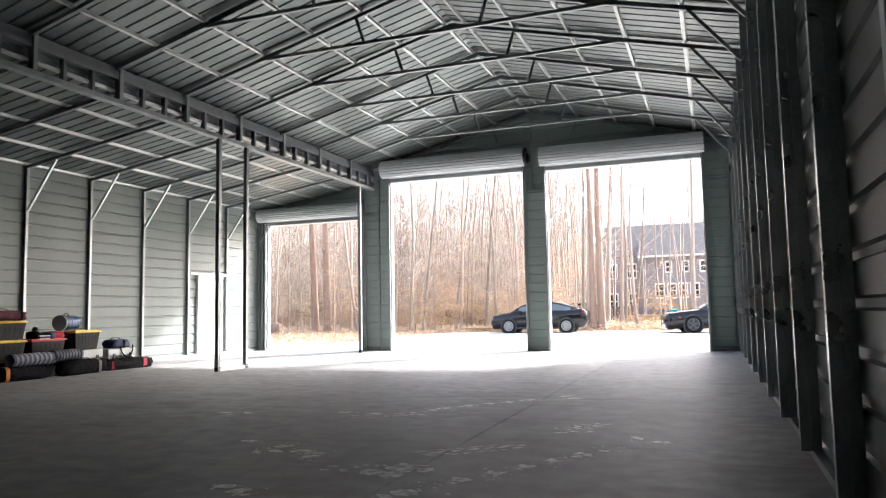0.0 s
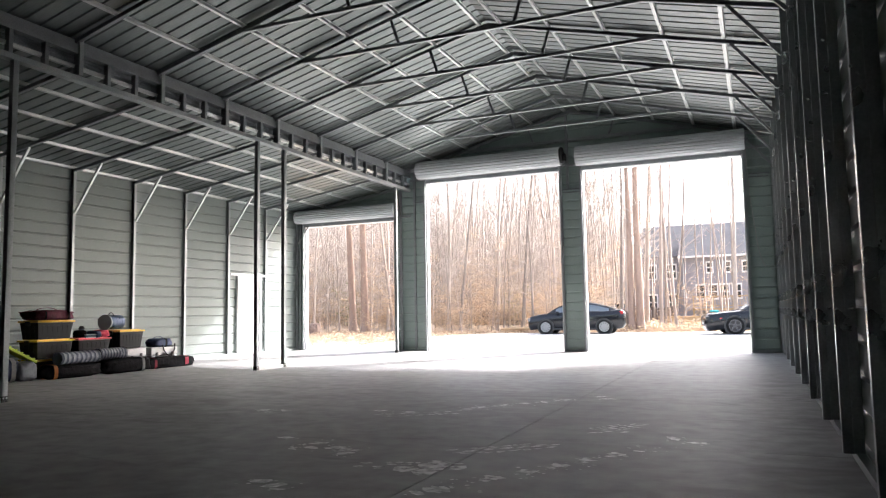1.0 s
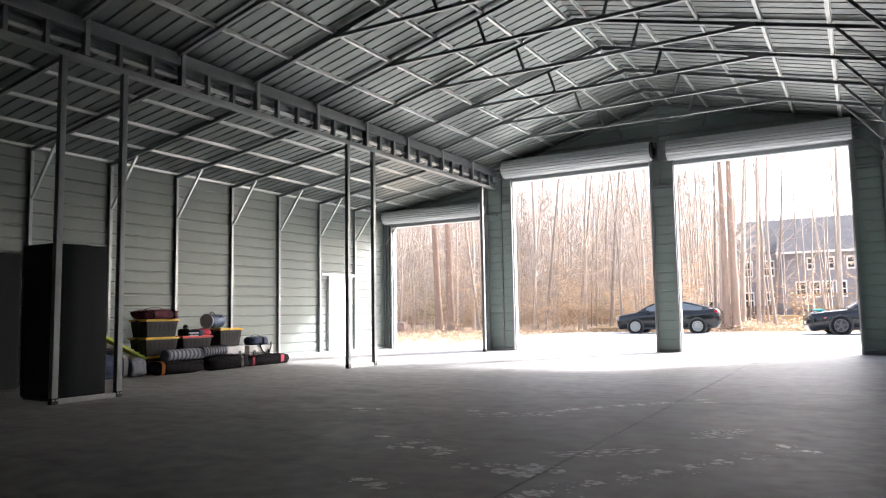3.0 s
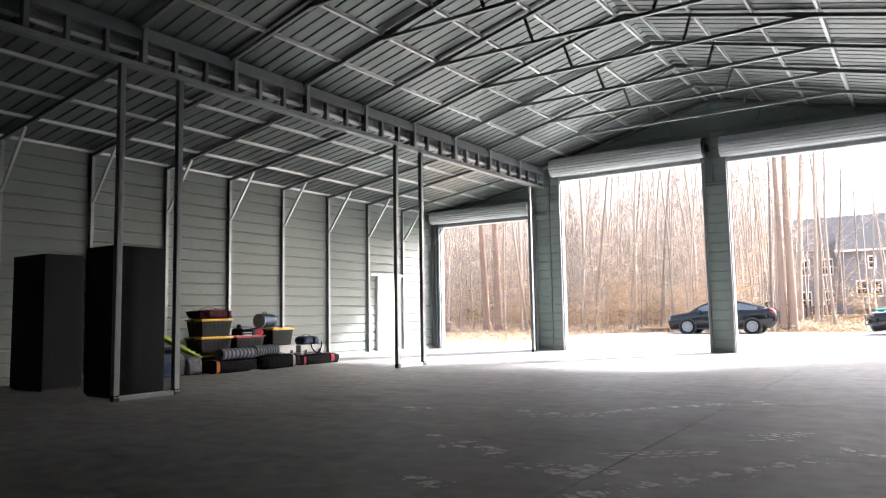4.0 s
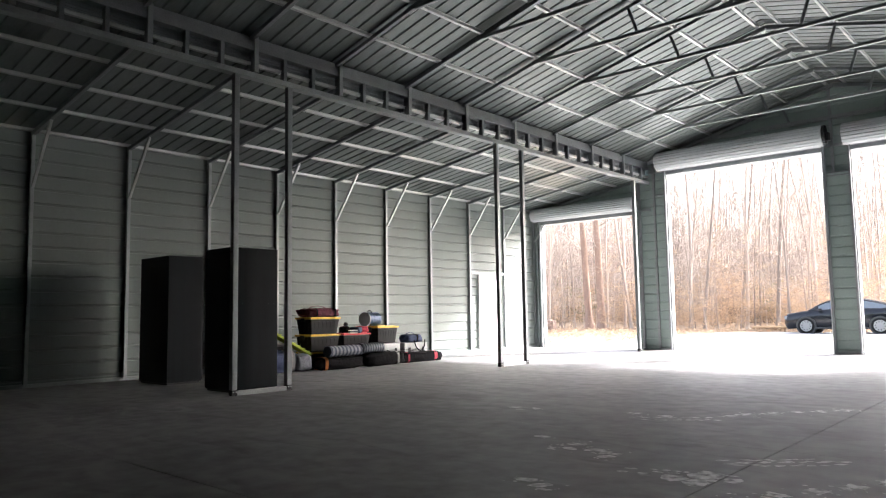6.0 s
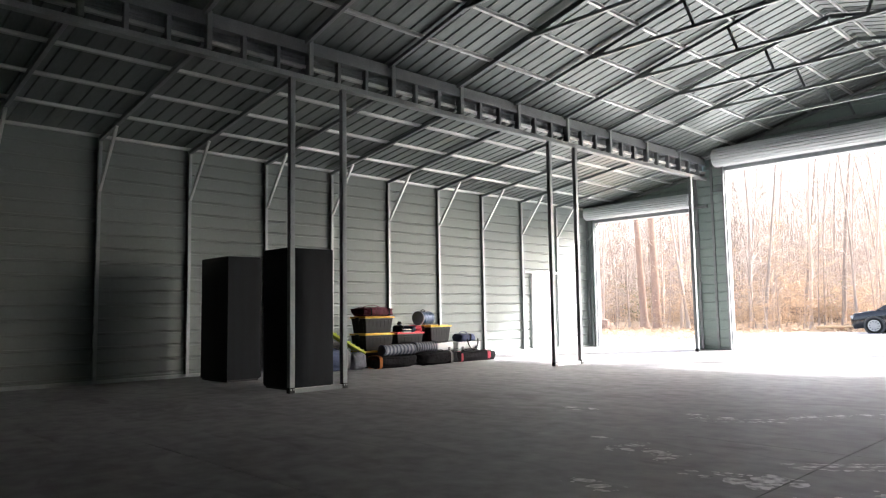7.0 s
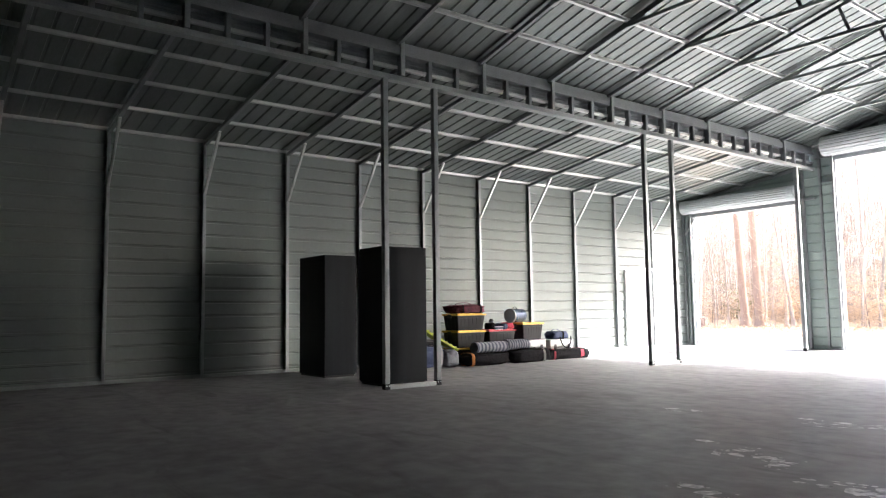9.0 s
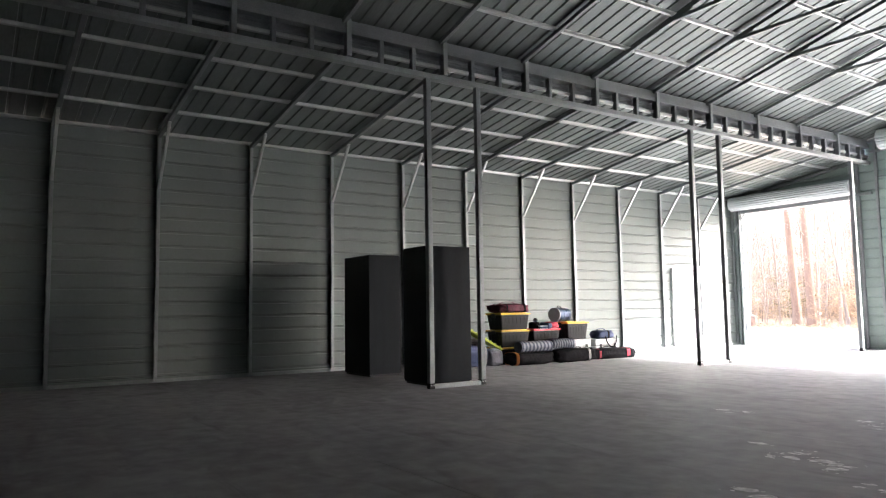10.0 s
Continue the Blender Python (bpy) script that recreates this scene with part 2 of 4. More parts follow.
# ---- the plan ----
D = 17.19                       # inner plane of the door wall
BAY = 1.524
NB = 20                         # bays from the door wall to the closed end
XL, XB, XC, XR = -12.10, -8.38, -3.87, 0.66   # side wall, header beam, ridge, other side wall
RIDGE, PITCH = 6.10, 0.25       # under the main roof sheet
LEAN_OUT, LEAN_PITCH = 4.025, 0.15
Y_END = D - NB * BAY


def bow(k):
    return D - BAY * k


def main_roof(x):
    return RIDGE - PITCH * abs(x - XC)


def lean_roof(x):
    return LEAN_OUT + LEAN_PITCH * (x - XL)


# ---- ground ----
bm = bmesh.new()
span = sorted(set([-900, -400, -200, -120] + [-80 + 4 * i for i in range(36)] + [90, 140, 250, 400, 900]))
grid = {}
for ix, x in enumerate(span):
    for iy, y in enumerate(span):
        bumpy = 0.12 * noise.noise((x * 0.13, y * 0.13, 0)) + 0.05 * noise.noise((x * 0.5, y * 0.5, 3))
        far = min(1.0, max(0.0, (y - 35) / 8))
        z = -0.14 + far * (0.22 + bumpy) if y > 30 else -0.14
        grid[ix, iy] = bm.verts.new((x, y, z))
for ix in range(len(span) - 1):
    for iy in range(len(span) - 1):
        bm.faces.new((grid[ix, iy], grid[ix + 1, iy], grid[ix + 1, iy + 1], grid[ix, iy + 1]))
tagged(obj("ground", bm, LITTER, smooth=True), "woodland ground covered with tan fallen leaves", "ground", kind="structure")
bm = bmesh.new()
edge = [(-12.3, 17.3), (-12.0, 18.2), (-12.1, 20), (-12.6, 24.3), (-13.2, 29), (-12.4, 31.6), (-10.4, 33.4), (-6, 33.6), (-2, 33.8), (6, 34.4), (16, 34), (40, 36), (40, -14), (1.0, -14), (1.0, 17.3)]
top = [bm.verts.new((x, y, -0.04)) for x, y in edge]
low = [bm.verts.new((x + (0.3 if x > 0 else -0.3), y + 0.3, -0.22)) for x, y in edge]
bm.faces.new(top)
for i in range(len(edge)):
    j = (i + 1) % len(edge)
    bm.faces.new((top[i], low[i], low[j], top[j]))
bmesh.ops.recalc_face_normals(bm, faces=bm.faces)
tagged(obj("gravel_pad", bm, GRAVEL), "pale sunlit gravel yard in front of the doors", "driveway", kind="structure")

# ---- floor slab, cut into bays by saw joints ----
floor = thing("floor", "grey concrete slab floor with saw joints and dusty scuffs", "floor", kind="structure")
part("slab_base", box(XL - 0.12, XR + 0.25, Y_END - 0.1, D + 0.16, -0.3, -0.012), JOINT, floor)
xcut = [XL - 0.12, -8.1, -1.69, XR + 0.25]
ycut = [Y_END - 0.1, -7.3, -4.2, -1.1, 1.915, 5.1, 8.2, 11.3, 14.4, D + 0.16]
for i in range(3):
    for j in range(9):
        part("slab", box(xcut[i] + 0.0035, xcut[i + 1] - 0.0035, ycut[j] + 0.003, ycut[j + 1] - 0.003, -0.012, 0.0), CONCRETE, floor)

# ---- walls ----
wall_left = thing("wall_west", "pale ribbed sheet-steel side wall of the lean-to", "wall", kind="structure")
HWALL = lambda x, side: (lambda u, v, d: (x + side * d, v, u))
for i in range(5):
    z0, z1 = i * 0.9144, min((i + 1) * 0.9144, 4.016)
    if z0 >= 2.06:
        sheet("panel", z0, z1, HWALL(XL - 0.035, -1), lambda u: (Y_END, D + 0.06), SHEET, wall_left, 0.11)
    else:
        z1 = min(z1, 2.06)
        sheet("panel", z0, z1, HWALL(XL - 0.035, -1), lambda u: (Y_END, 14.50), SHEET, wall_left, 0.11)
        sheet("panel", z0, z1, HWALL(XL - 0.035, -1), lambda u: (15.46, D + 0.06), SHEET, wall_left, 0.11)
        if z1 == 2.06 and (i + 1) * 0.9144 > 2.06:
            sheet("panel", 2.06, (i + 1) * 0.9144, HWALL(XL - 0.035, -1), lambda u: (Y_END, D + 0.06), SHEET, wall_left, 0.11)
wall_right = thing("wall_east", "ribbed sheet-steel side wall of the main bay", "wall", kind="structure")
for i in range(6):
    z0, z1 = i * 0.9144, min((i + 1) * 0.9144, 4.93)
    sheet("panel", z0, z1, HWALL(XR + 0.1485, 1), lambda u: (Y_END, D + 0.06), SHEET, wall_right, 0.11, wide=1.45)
wall_back = thing("wall_south", "ribbed sheet-steel closed end wall", "wall", kind="structure")
wall_front = thing("wall_north", "grey-green ribbed sheet-steel end wall with three roller-door openings", "wall", kind="structure")
YWALL = lambda y, side: (lambda u, v, d: (v, y + side * d, u))


def main_span(z):
    half = min(XR + 0.16 - XC, max(0.02, (RIDGE - z) / PITCH))
    return XC - half, XC + half


def lean_span(z):
    x0 = XL - 0.03 if z <= LEAN_OUT else min(XB - 0.05, XL + (z - LEAN_OUT) / LEAN_PITCH)
    return x0, XB - 0.04


D1, D2, D3 = (-11.83, -8.86, 3.60), (-7.90, -4.17, 4.55), (-3.615, 0.10, 4.51)
YF = D + 0.035
for x0, x1, top in ((XL - 0.03, D1[0], 3.60), (D1[1], XB - 0.04, 3.60), (XB - 0.04, D2[0], 4.56), (D2[1], D3[0], 4.56), (D3[1], XR + 0.158, 4.56)):
    z = 0.0
    while z < top - 0.01:
        z1 = min(z + 0.9144, top)
        sheet("panel", z, z1, YWALL(YF, 1), lambda u: (x0, x1), SAGE_LIFTED, wall_front, 0.08)
        z = z1
for z0, z1 in ((3.60, 4.025), (4.025, 4.58)):
    sheet("panel", z0, z1, YWALL(YF, 1), lean_span, SAGE_LIFTED, wall_front, 0.08)
sheet("panel", 4.30, 4.93, YWALL(YF - 0.004, 1), lambda u: (XB - 0.16, XB + 0.05), SAGE_LIFTED, wall_front, 0.08)
sheet("panel", D3[2], 4.56, YWALL(YF, 1), lambda u: (D3[0], D3[1]), SAGE_LIFTED, wall_front, 0.08)
for z0, z1 in ((4.56, 5.03), (5.03, 5.94), (5.94, 6.09)):
    sheet("panel", z0, z1, YWALL(YF, 1), main_span, SAGE_LIFTED, wall_front, 0.08)
# liner panels on the lower part of the piers, with a base trim
for x0, x1 in ((-8.21, D2[0] - 0.055), (D2[1] + 0.055, D3[0] - 0.055), (D3[1] + 0.055, XR - 0.02)):
    sheet("liner_panel", 0.04, 2.0, YWALL(D - 0.038, 1), lambda u: (x0, x1), SAGE_LIFTED, wall_front, 0.08)
    sheet("liner_panel", 2.0, 4.02, YWALL(D - 0.038, 1), lambda u: (x0, x1), SAGE_LIFTED, wall_front, 0.08)
    part("base_trim", box(x0 - 0.01, x1 + 0.01, D - 0.056, D - 0.04, 0.0, 0.055, 0.003), GALV, wall_front, "galvanised base trim")
    part("cap_trim", box(x0, x1, D - 0.052, D - 0.034, 4.022, 4.05, 0.003), GALV_DARK, wall_front)
YB = Y_END - 0.035
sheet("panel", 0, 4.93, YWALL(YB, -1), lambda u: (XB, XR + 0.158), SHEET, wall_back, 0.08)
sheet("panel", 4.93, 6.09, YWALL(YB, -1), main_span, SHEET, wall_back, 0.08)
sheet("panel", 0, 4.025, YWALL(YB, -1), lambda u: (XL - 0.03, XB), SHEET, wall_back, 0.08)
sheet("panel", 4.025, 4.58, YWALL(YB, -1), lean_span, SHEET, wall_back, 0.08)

# ---- roofs ----
ceiling = thing("ceiling", "galvanised ribbed roof sheeting seen from below", "roof", kind="structure")
for side in (-1, 1):
    x_out = XB - 0.12 if side < 0 else XR + 0.33
    sheet("roof_sheet", Y_END - 0.15, D + 0.45, lambda u, v, d: (v, u, main_roof(v) + d), lambda u: (x_out, XC), GALV_SHEET, ceiling, 0.05)
sheet("roof_sheet", Y_END - 0.15, D + 0.45, lambda u, v, d: (v, u, lean_roof(v) + d), lambda u: (XL - 0.22, XB - 0.111), GALV_SHEET, ceiling, 0.05)
cap = bmesh.new()
for s in (-1, 1):
    add_bar(cap, (XC + s * 0.12, Y_END, RIDGE + 0.005), (XC + s * 0.12, D + 0.45, RIDGE + 0.005), 0.26, 0.004, up=(s * 0.25, 0, 1), bevel=0)
part("ridge_cap", cap, GALV_SHEET, ceiling)
# sheet that closes the gap between the two roofs above the beam
part("step_flashing", box(XB - 0.11, XB - 0.105, Y_END, D, 4.566, 4.96), GALV_DARK, ceiling)

# ---- purlins ----
def hat_channel(x, z, slope, y0, y1, name="purlin"):
    bm = bmesh.new()
    prof = [(-0.040, 0), (-0.027, 0), (-0.020, -0.036), (0.020, -0.036), (0.027, 0), (0.040, 0)]
    a = [bm.verts.new((x + u, y0, z + slope * u + w)) for u, w in prof] + [bm.verts.new((x + u, y0, z + slope * u + w - 0.003)) for u, w in reversed(prof)]
    b = [bm.verts.new((v.co.x, y1, v.co.z)) for v in a]
    for i in range(len(a)):
        j = (i + 1) % len(a)
        bm.faces.new((a[i], a[j], b[j], b[i]))
    bm.faces.new(a)
    bm.faces.new(b)
    bmesh.ops.recalc_face_normals(bm, faces=bm.faces)
    return tagged(obj(name, bm, HAT), "bright galvanised hat-channel purlin under the roof sheet", "purlin", "purlins under the roof", "structure")


for x in (-7.59, -6.68, -5.77, -4.87, -4.00, -3.63, -2.76, -1.84, -0.93, -0.03):
    hat_channel(x, main_roof(x) - 0.004, PITCH if x < XC else -PITCH, Y_END, D + 0.02)
for x in (-8.44, -9.355, -10.265, -11.18, -12.09):
    hat_channel(x, lean_roof(x) - 0.004, LEAN_PITCH, Y_END, D + 0.02)

# ---- steel frames, one per bay ----
TUBE = 0.06


def roof_truss():
    t = thing("roof_truss", "galvanised tube roof truss with collar tie and side legs", "truss", (0, D, 0), group="trusses across the main bay")
    lo = 0.04 + TUBE / 2
    zc = lambda x: main_roof(x) - lo
    for s, xe in ((-1, XB), (1, XR + 0.08)):
        part("rafter", bar((XC, 0, zc(XC)), (xe, 0, zc(xe)), TUBE, TUBE), GALV_DARK, t)
        # sleeves where the rafter is spliced
        xs_ = XC + s * 2.72
        part("splice", bar((xs_ - 0.22, 0, zc(xs_ - 0.22) - 0.004), (xs_ + 0.22, 0, zc(xs_ + 0.22) - 0.004), TUBE + 0.012, TUBE + 0.012), GALV, t)
        part("web", bar((XC + s * 0.97, 0, 5.34), (XC + s * 1.10, 0, zc(XC + s * 1.10) - 0.02), 0.045, 0.045), GALV_DARK, t)
        part("ridge_brace", bar((XC + s * 0.01, 0, zc(XC) - 0.045), (XC + s * 0.24, 0, zc(XC + s * 0.24) - 0.045), 0.05, 0.03), GALV, t)
    part("collar_tie", bar((XC - 2.82, 0, 5.31), (XC + 2.86, 0, 5.31), 0.055, 0.055), GALV, t)
    # double leg: two tubes one behind the other
    for xa, h in ((XR + 0.020, 0.03), (XR + 0.0838, 0.028)):
        part("leg", box(xa, xa + 0.0635, -h, h, 0.05, zc(xa) - 0.002, 0.003), LEG, t)
    part("knee_brace", bar((XR + 0.02, 0, 4.25), (0.05, 0, zc(0.05) - 0.02), 0.045, 0.045), GALV, t)
    return t


def lean_frame():
    t = thing("lean_to_frame", "galvanised lean-to post with knee brace and rafter", "frame", (0, D, 0), group="frames along the lean-to")
    lo = 0.04 + TUBE / 2
    part("post", bar((XL, 0, 0.05), (XL, 0, lean_roof(XL) - 0.05), TUBE, TUBE), GALV, t)
    part("rafter", bar((XL + 0.0, 0, lean_roof(XL) - lo), (XB - 0.04, 0, lean_roof(XB) - lo), TUBE, TUBE), GALV_DARK, t)
    part("knee_brace", bar((XL + 0.04, -0.002, 3.10), (-11.36, -0.002, lean_roof(-11.36) - lo - 0.03), 0.045, 0.045), HAT, t)
    return t


truss, lean = roof_truss(), lean_frame()
for k in range(1, NB + 1):
    copy_thing(truss, pose(0, bow(k) - (0 if k < NB else -0.05), 0))
    copy_thing(lean, pose(0, bow(k) - (0 if k < NB else -0.05), 0))
truss.matrix_basis = pose(0, D - 0.03, 0)
lean.matrix_basis = pose(0, D - 0.03, 0)
for nm, x in (("base_rail", XL), ("base_rail", XR + 0.12)):
    tagged(obj(nm, box(x - 0.03, x + 0.03, Y_END, D - 0.06, 0.0, 0.055, 0.005), GALV), "galvanised tube base rail on the slab", "base rail", kind="structure")

# ---- header beam between the bays ----
beam = thing("header_beam", "galvanised ladder header beam with short uprights", "beam")
y0, y1 = Y_END + 0.03, D - 0.06
part("bottom_chord", bar((XB - 0.03, y0, 4.378), (XB - 0.03, y1, 4.378), 0.128, 0.078), GALV, beam)
part("middle_chord", bar((XB - 0.03, y0, 4.762), (XB - 0.03, y1, 4.762), 0.128, 0.066), GALV_DARK, beam)
part("top_chord", bar((XB - 0.05, y0, 4.862), (XB - 0.05, y1, 4.862), 0.10, 0.132), GALV_DARK, beam)
for z in (4.645, 4.685, 4.725):
    part("fold", bar((XB - 0.097, y0, z), (XB - 0.097, y1, z), 0.014, 0.012, bevel=0), GALV_DARK, beam)
y = bow(0) + 0.04 - BAY / 3
k = 1
while y > Y_END + 0.1:
    node = k % 3 == 0
    part("upright", box(XB - 0.06, XB + 0.03, y - 0.028, y + 0.028, 4.417, 4.729, 0.005), GALV_DARK, beam)
    if node:
        part("saddle", box(XB + 0.036, XB + 0.066, y - 0.034, y + 0.034, 4.42, 4.925, 0.004), GALV, beam)
    k += 1
    y = bow(0) + 0.04 - BAY / 3 * k


def beam_post(y):
    t = thing("beam_post", "galvanised square post standing under the header beam", "post", (XB, y, 0), group="posts under the header beam")
    part("tube", box(-0.039, 0.039, -0.039, 0.039, 0.075, 4.339, 0.006), GALV_DARK, t)
    part("foot", box(-0.041, 0.041, -0.041, 0.041, 0.0, 0.075, 0.004), BLACK, t, "black foot of the post")
    for s in (-1, 1):
        part("anchor_bolt", cyl((0.04, 0.022 * s, 0.05), (0.052, 0.022 * s, 0.05), 0.011, sides=8), GALV, t, "bright anchor bolt")
    return t


for y in (10.54, 11.385, 4.755, 5.625, 16.27):
    beam_post(y)
for ya, yb in ((10.54, 11.385), (4.755, 5.625)):
    tagged(obj("sill_tube", box(XB - 0.03, XB + 0.03, ya + 0.04, yb - 0.04, 0.0, 0.06, 0.005), GALV), "galvanised tube lying on the slab between two posts", "sill", kind="structure")

# ---- door wall: framing and roller doors ----
frame_n = thing("wall_framing", "galvanised tube framing of the end wall", "framing", kind="structure")
for x, top in ((D1[0] - 0.17, lean_roof(D1[0]) - 0.1), (D1[1] + 0.17, lean_roof(D1[1]) - 0.1), (XB + 0.12, 4.9), (D2[0] - 0.03, 4.9), (XC - 0.11, main_roof(XC) - 0.1), (D3[1] + 0.04, 4.9)):
    low = 4.0 if x > -8 else 0
    part("stud", bar((x, D - 0.002, low), (x, D - 0.002, top), 0.06, 0.06), GALV, frame_n)
part("girt", bar((XL, D - 0.004, 3.68), (XB, D - 0.004, 3.68), 0.06, 0.06), GALV, frame_n)
part("girt", bar((XB, D - 0.004, 4.66), (XR, D - 0.004, 4.66), 0.06, 0.06), GALV, frame_n)
part("girt", bar((XC - 3.1, D - 0.004, 5.28), (XC + 3.1, D - 0.004, 5.28), 0.06, 0.06), GALV, frame_n)
for x in (-6.9, -5.4, -2.4, -0.9):
    part("cripple", bar((x, D - 0.004, 4.70), (x, D - 0.004, 5.25), 0.05, 0.05), GALV, frame_n)
for x0, x1 in ((D2[1] + 0.06, D3[0] - 0.06), (D3[1] + 0.08, XR - 0.05)):
    part("girt", bar((x0, D - 0.004, 3.98), (x1, D - 0.004, 3.98), 0.05, 0.05), GALV_DARK, frame_n)


def roller_door(x0, x1, top, r, overlap):
    t = thing("roller_door", "white roller door rolled up above its opening", "roller door", group="roller doors")
    yc, zc = D - 0.06 - r, top + 0.06 + r
    bm = bmesh.new()
    n = 72
    rings = []
    for x in (x0 - overlap, x1 + overlap):
        ring = []
        for i in range(n):
            a = 2 * math.pi * i / n
            rr = r + (-0.016 if i % 4 == 0 else 0.004)
            ring.append(bm.verts.new((x, yc + rr * math.cos(a), zc + rr * math.sin(a))))
        rings.append(ring)
    for i in range(n):
        j = (i + 1) % n
        bm.faces.new((rings[0][i], rings[0][j], rings[1][j], rings[1][i]))
    bm.faces.new(rings[0])
    bm.faces.new(rings[1])
    bmesh.ops.recalc_face_normals(bm, faces=bm.faces)
    part("curtain_roll", bm, CURTAIN, t)
    part("bottom_bar", box(x0 + 0.02, x1 - 0.02, D - 0.10, D - 0.04, top - 0.02, top + 0.07, 0.006), GALV_DARK, t, "dull grey bottom bar")
    part("curtain_drop", box(x0 + 0.02, x1 - 0.02, D - 0.085, D - 0.065, top + 0.07, zc, 0), CURTAIN, t)
    for x in (x0, x1):
        s = -1 if x == x0 else 1
        part("guide_rail", box(x - 0.05 if s < 0 else x, x if s < 0 else x + 0.05, D - 0.10, D - 0.032, 0.0, top + 0.1, 0.004), GALV, t, "galvanised guide rail")
        xx = x + s * (overlap + 0.03)
        part("end_bracket", box(xx - 0.008, xx + 0.008, yc - 0.1, D - 0.03, zc - 0.16, zc + 0.12, 0.002), GALV_DARK, t)
        part("axle", cyl((xx - 0.04, yc, zc), (xx + 0.05, yc, zc), 0.025, sides=12), GALV_DARK, t)
    return t


lean_door = roller_door(*D1, 0.185, 0.13)
mid_door = roller_door(*D2, 0.235, 0.10)
east_door = roller_door(*D3, 0.235, 0.06)
# chain hoist at the end of the middle door
part("chain_wheel", cyl((-4.075, D - 0.30, 4.87), (-4.02, D - 0.30, 4.87), 0.20, sides=24), BLACK, mid_door, "black chain-hoist wheel")
part("gearbox", box(-4.02, -3.95, D - 0.36, D - 0.2, 4.72, 4.90, 0.01), BLACK, mid_door, "black gearbox")


def cable(points, r, material, name, label, category):
    cu = bpy.data.curves.new(name, "CURVE")
    cu.dimensions, cu.bevel_depth, cu.bevel_resolution = "3D", r, 2
    sp = cu.splines.new("BEZIER")
    sp.bezier_points.add(len(points) - 1)
    for p, co in zip(sp.bezier_points, points):
        p.co, p.handle_left_type, p.handle_right_type = co, "AUTO", "AUTO"
    cu.materials.append(material)
    tmp = bpy.data.objects.new("tmp", cu)
    me = bpy.data.meshes.new_from_object(tmp)
    bpy.data.objects.remove(tmp)
    return tagged(new(name, me), label, category)


cable([(0.17, D - 0.13, 4.62), (0.20, D - 0.14, 3.7), (0.27, D - 0.12, 2.9), (0.38, D - 0.08, 2.1), (0.46, D - 0.06, 1.9)], 0.008, GREY_STRAP, "pull_rope", "pale pull rope hanging beside the roller door", "rope")

# endless hand chain of the hoist, hanging down beside the pier
for dx in (-0.022, 0.022):
    c = cable([(-4.095 + dx, D - 0.30, 4.72), (-4.10 + dx, D - 0.295, 3.0), (-4.095 + dx, D - 0.29, 1.35), (-4.095, D - 0.29, 1.15)], 0.007, GALV_DARK, "hand_chain", "thin dull steel hand chain hanging from the door hoist", "chain")
    c["group"] = "hand chains"
# outer jamb trim
for n_, (x0, x1, top) in enumerate((D1, D2, D3)):
    tr = thing("door_trim_%d" % (n_ + 1), "white sheet-metal trim round a roller-door opening", "trim", kind="structure")
    for x, s in ((x0, 1), (x1, -1)):
        part("jamb_trim", box(min(x, x + s * 0.03), max(x, x + s * 0.03), D - 0.028, D + 0.1, 0.0, top, 0.003), WHITE, tr)
    part("head_trim", box(x0 + 0.03, x1 - 0.03, D - 0.028, D + 0.1, top - 0.03, top, 0.003), WHITE, tr)

# ---- walk-in door in the side wall ----
wd = thing("door_1", "white walk-in door, shut, in the lean-to side wall", "door", kind="structure")
part("door_leaf", box(XL - 0.07, XL - 0.03, 14.545, 15.415, 0.02, 2.01, 0.004), WHITE, wd)
for za, zb in ((0.25, 0.95), (1.1, 1.85)):
    part("panel", box(XL - 0.03, XL - 0.022, 14.68, 15.28, za, zb, 0.003), WHITE, wd)
part("jamb", box(XL - 0.075, XL + 0.03, 14.495, 14.54, 0.0, 2.06, 0.004), WHITE, wd)
part("jamb", box(XL - 0.075, XL + 0.03, 15.42, 15.465, 0.0, 2.06, 0.004), WHITE, wd)
part("head", box(XL - 0.075, XL + 0.03, 14.54, 15.42, 2.015, 2.06, 0.004), WHITE, wd)
part("door_handle", cyl((XL - 0.03, 15.33, 1.0), (XL + 0.04, 15.33, 1.0), 0.022), GALV, wd, "round metal knob")
tagged(obj("door_header", bar((XL, 14.2, 2.09), (XL, 15.64, 2.09), 0.06, 0.06), GALV), "galvanised tube header above the walk-in door", "framing", kind="structure")


# ---- lockers ----
def locker(at, w, d, h, rz=0):
    t = thing("storage_cabinet", "tall charcoal steel storage cabinet standing on the concrete floor", "cabinet", at, rz, "storage cabinets")
    part("body", box(-w / 2, w / 2, -d / 2, d / 2 - 0.02, 0.03, h, 0.006), CABINET, t)
    part("plinth", box(-w / 2 + 0.02, w / 2 - 0.02, -d / 2 + 0.02, d / 2 - 0.04, 0.0, 0.03), BLACK, t)
    for zz in (1.22,):
        part("seam", box(-w / 2 - 0.003, w / 2 + 0.003, -d / 2 - 0.003, d / 2 - 0.022, zz, zz + 0.005), CABINET, t)
    for s in (-1, 1):
        dr = part("door", box(min(s * 0.003, s * (w / 2 - 0.002)), max(s * 0.003, s * (w / 2 - 0.002)), d / 2 - 0.018, d / 2, 0.05, h - 0.02, 0.003), CABINET, t)
        part("handle", box(s * 0.05 - 0.01, s * 0.05 + 0.01, d / 2, d / 2 + 0.02, 0.95, 1.1, 0.004), BLACK, dr, "black handle")
    return t


locker((-10.99, 5.24, 0), 0.92, 0.60, 2.0)
locker((-9.05, 5.30, 0), 0.77, 0.66, 2.0, 90)

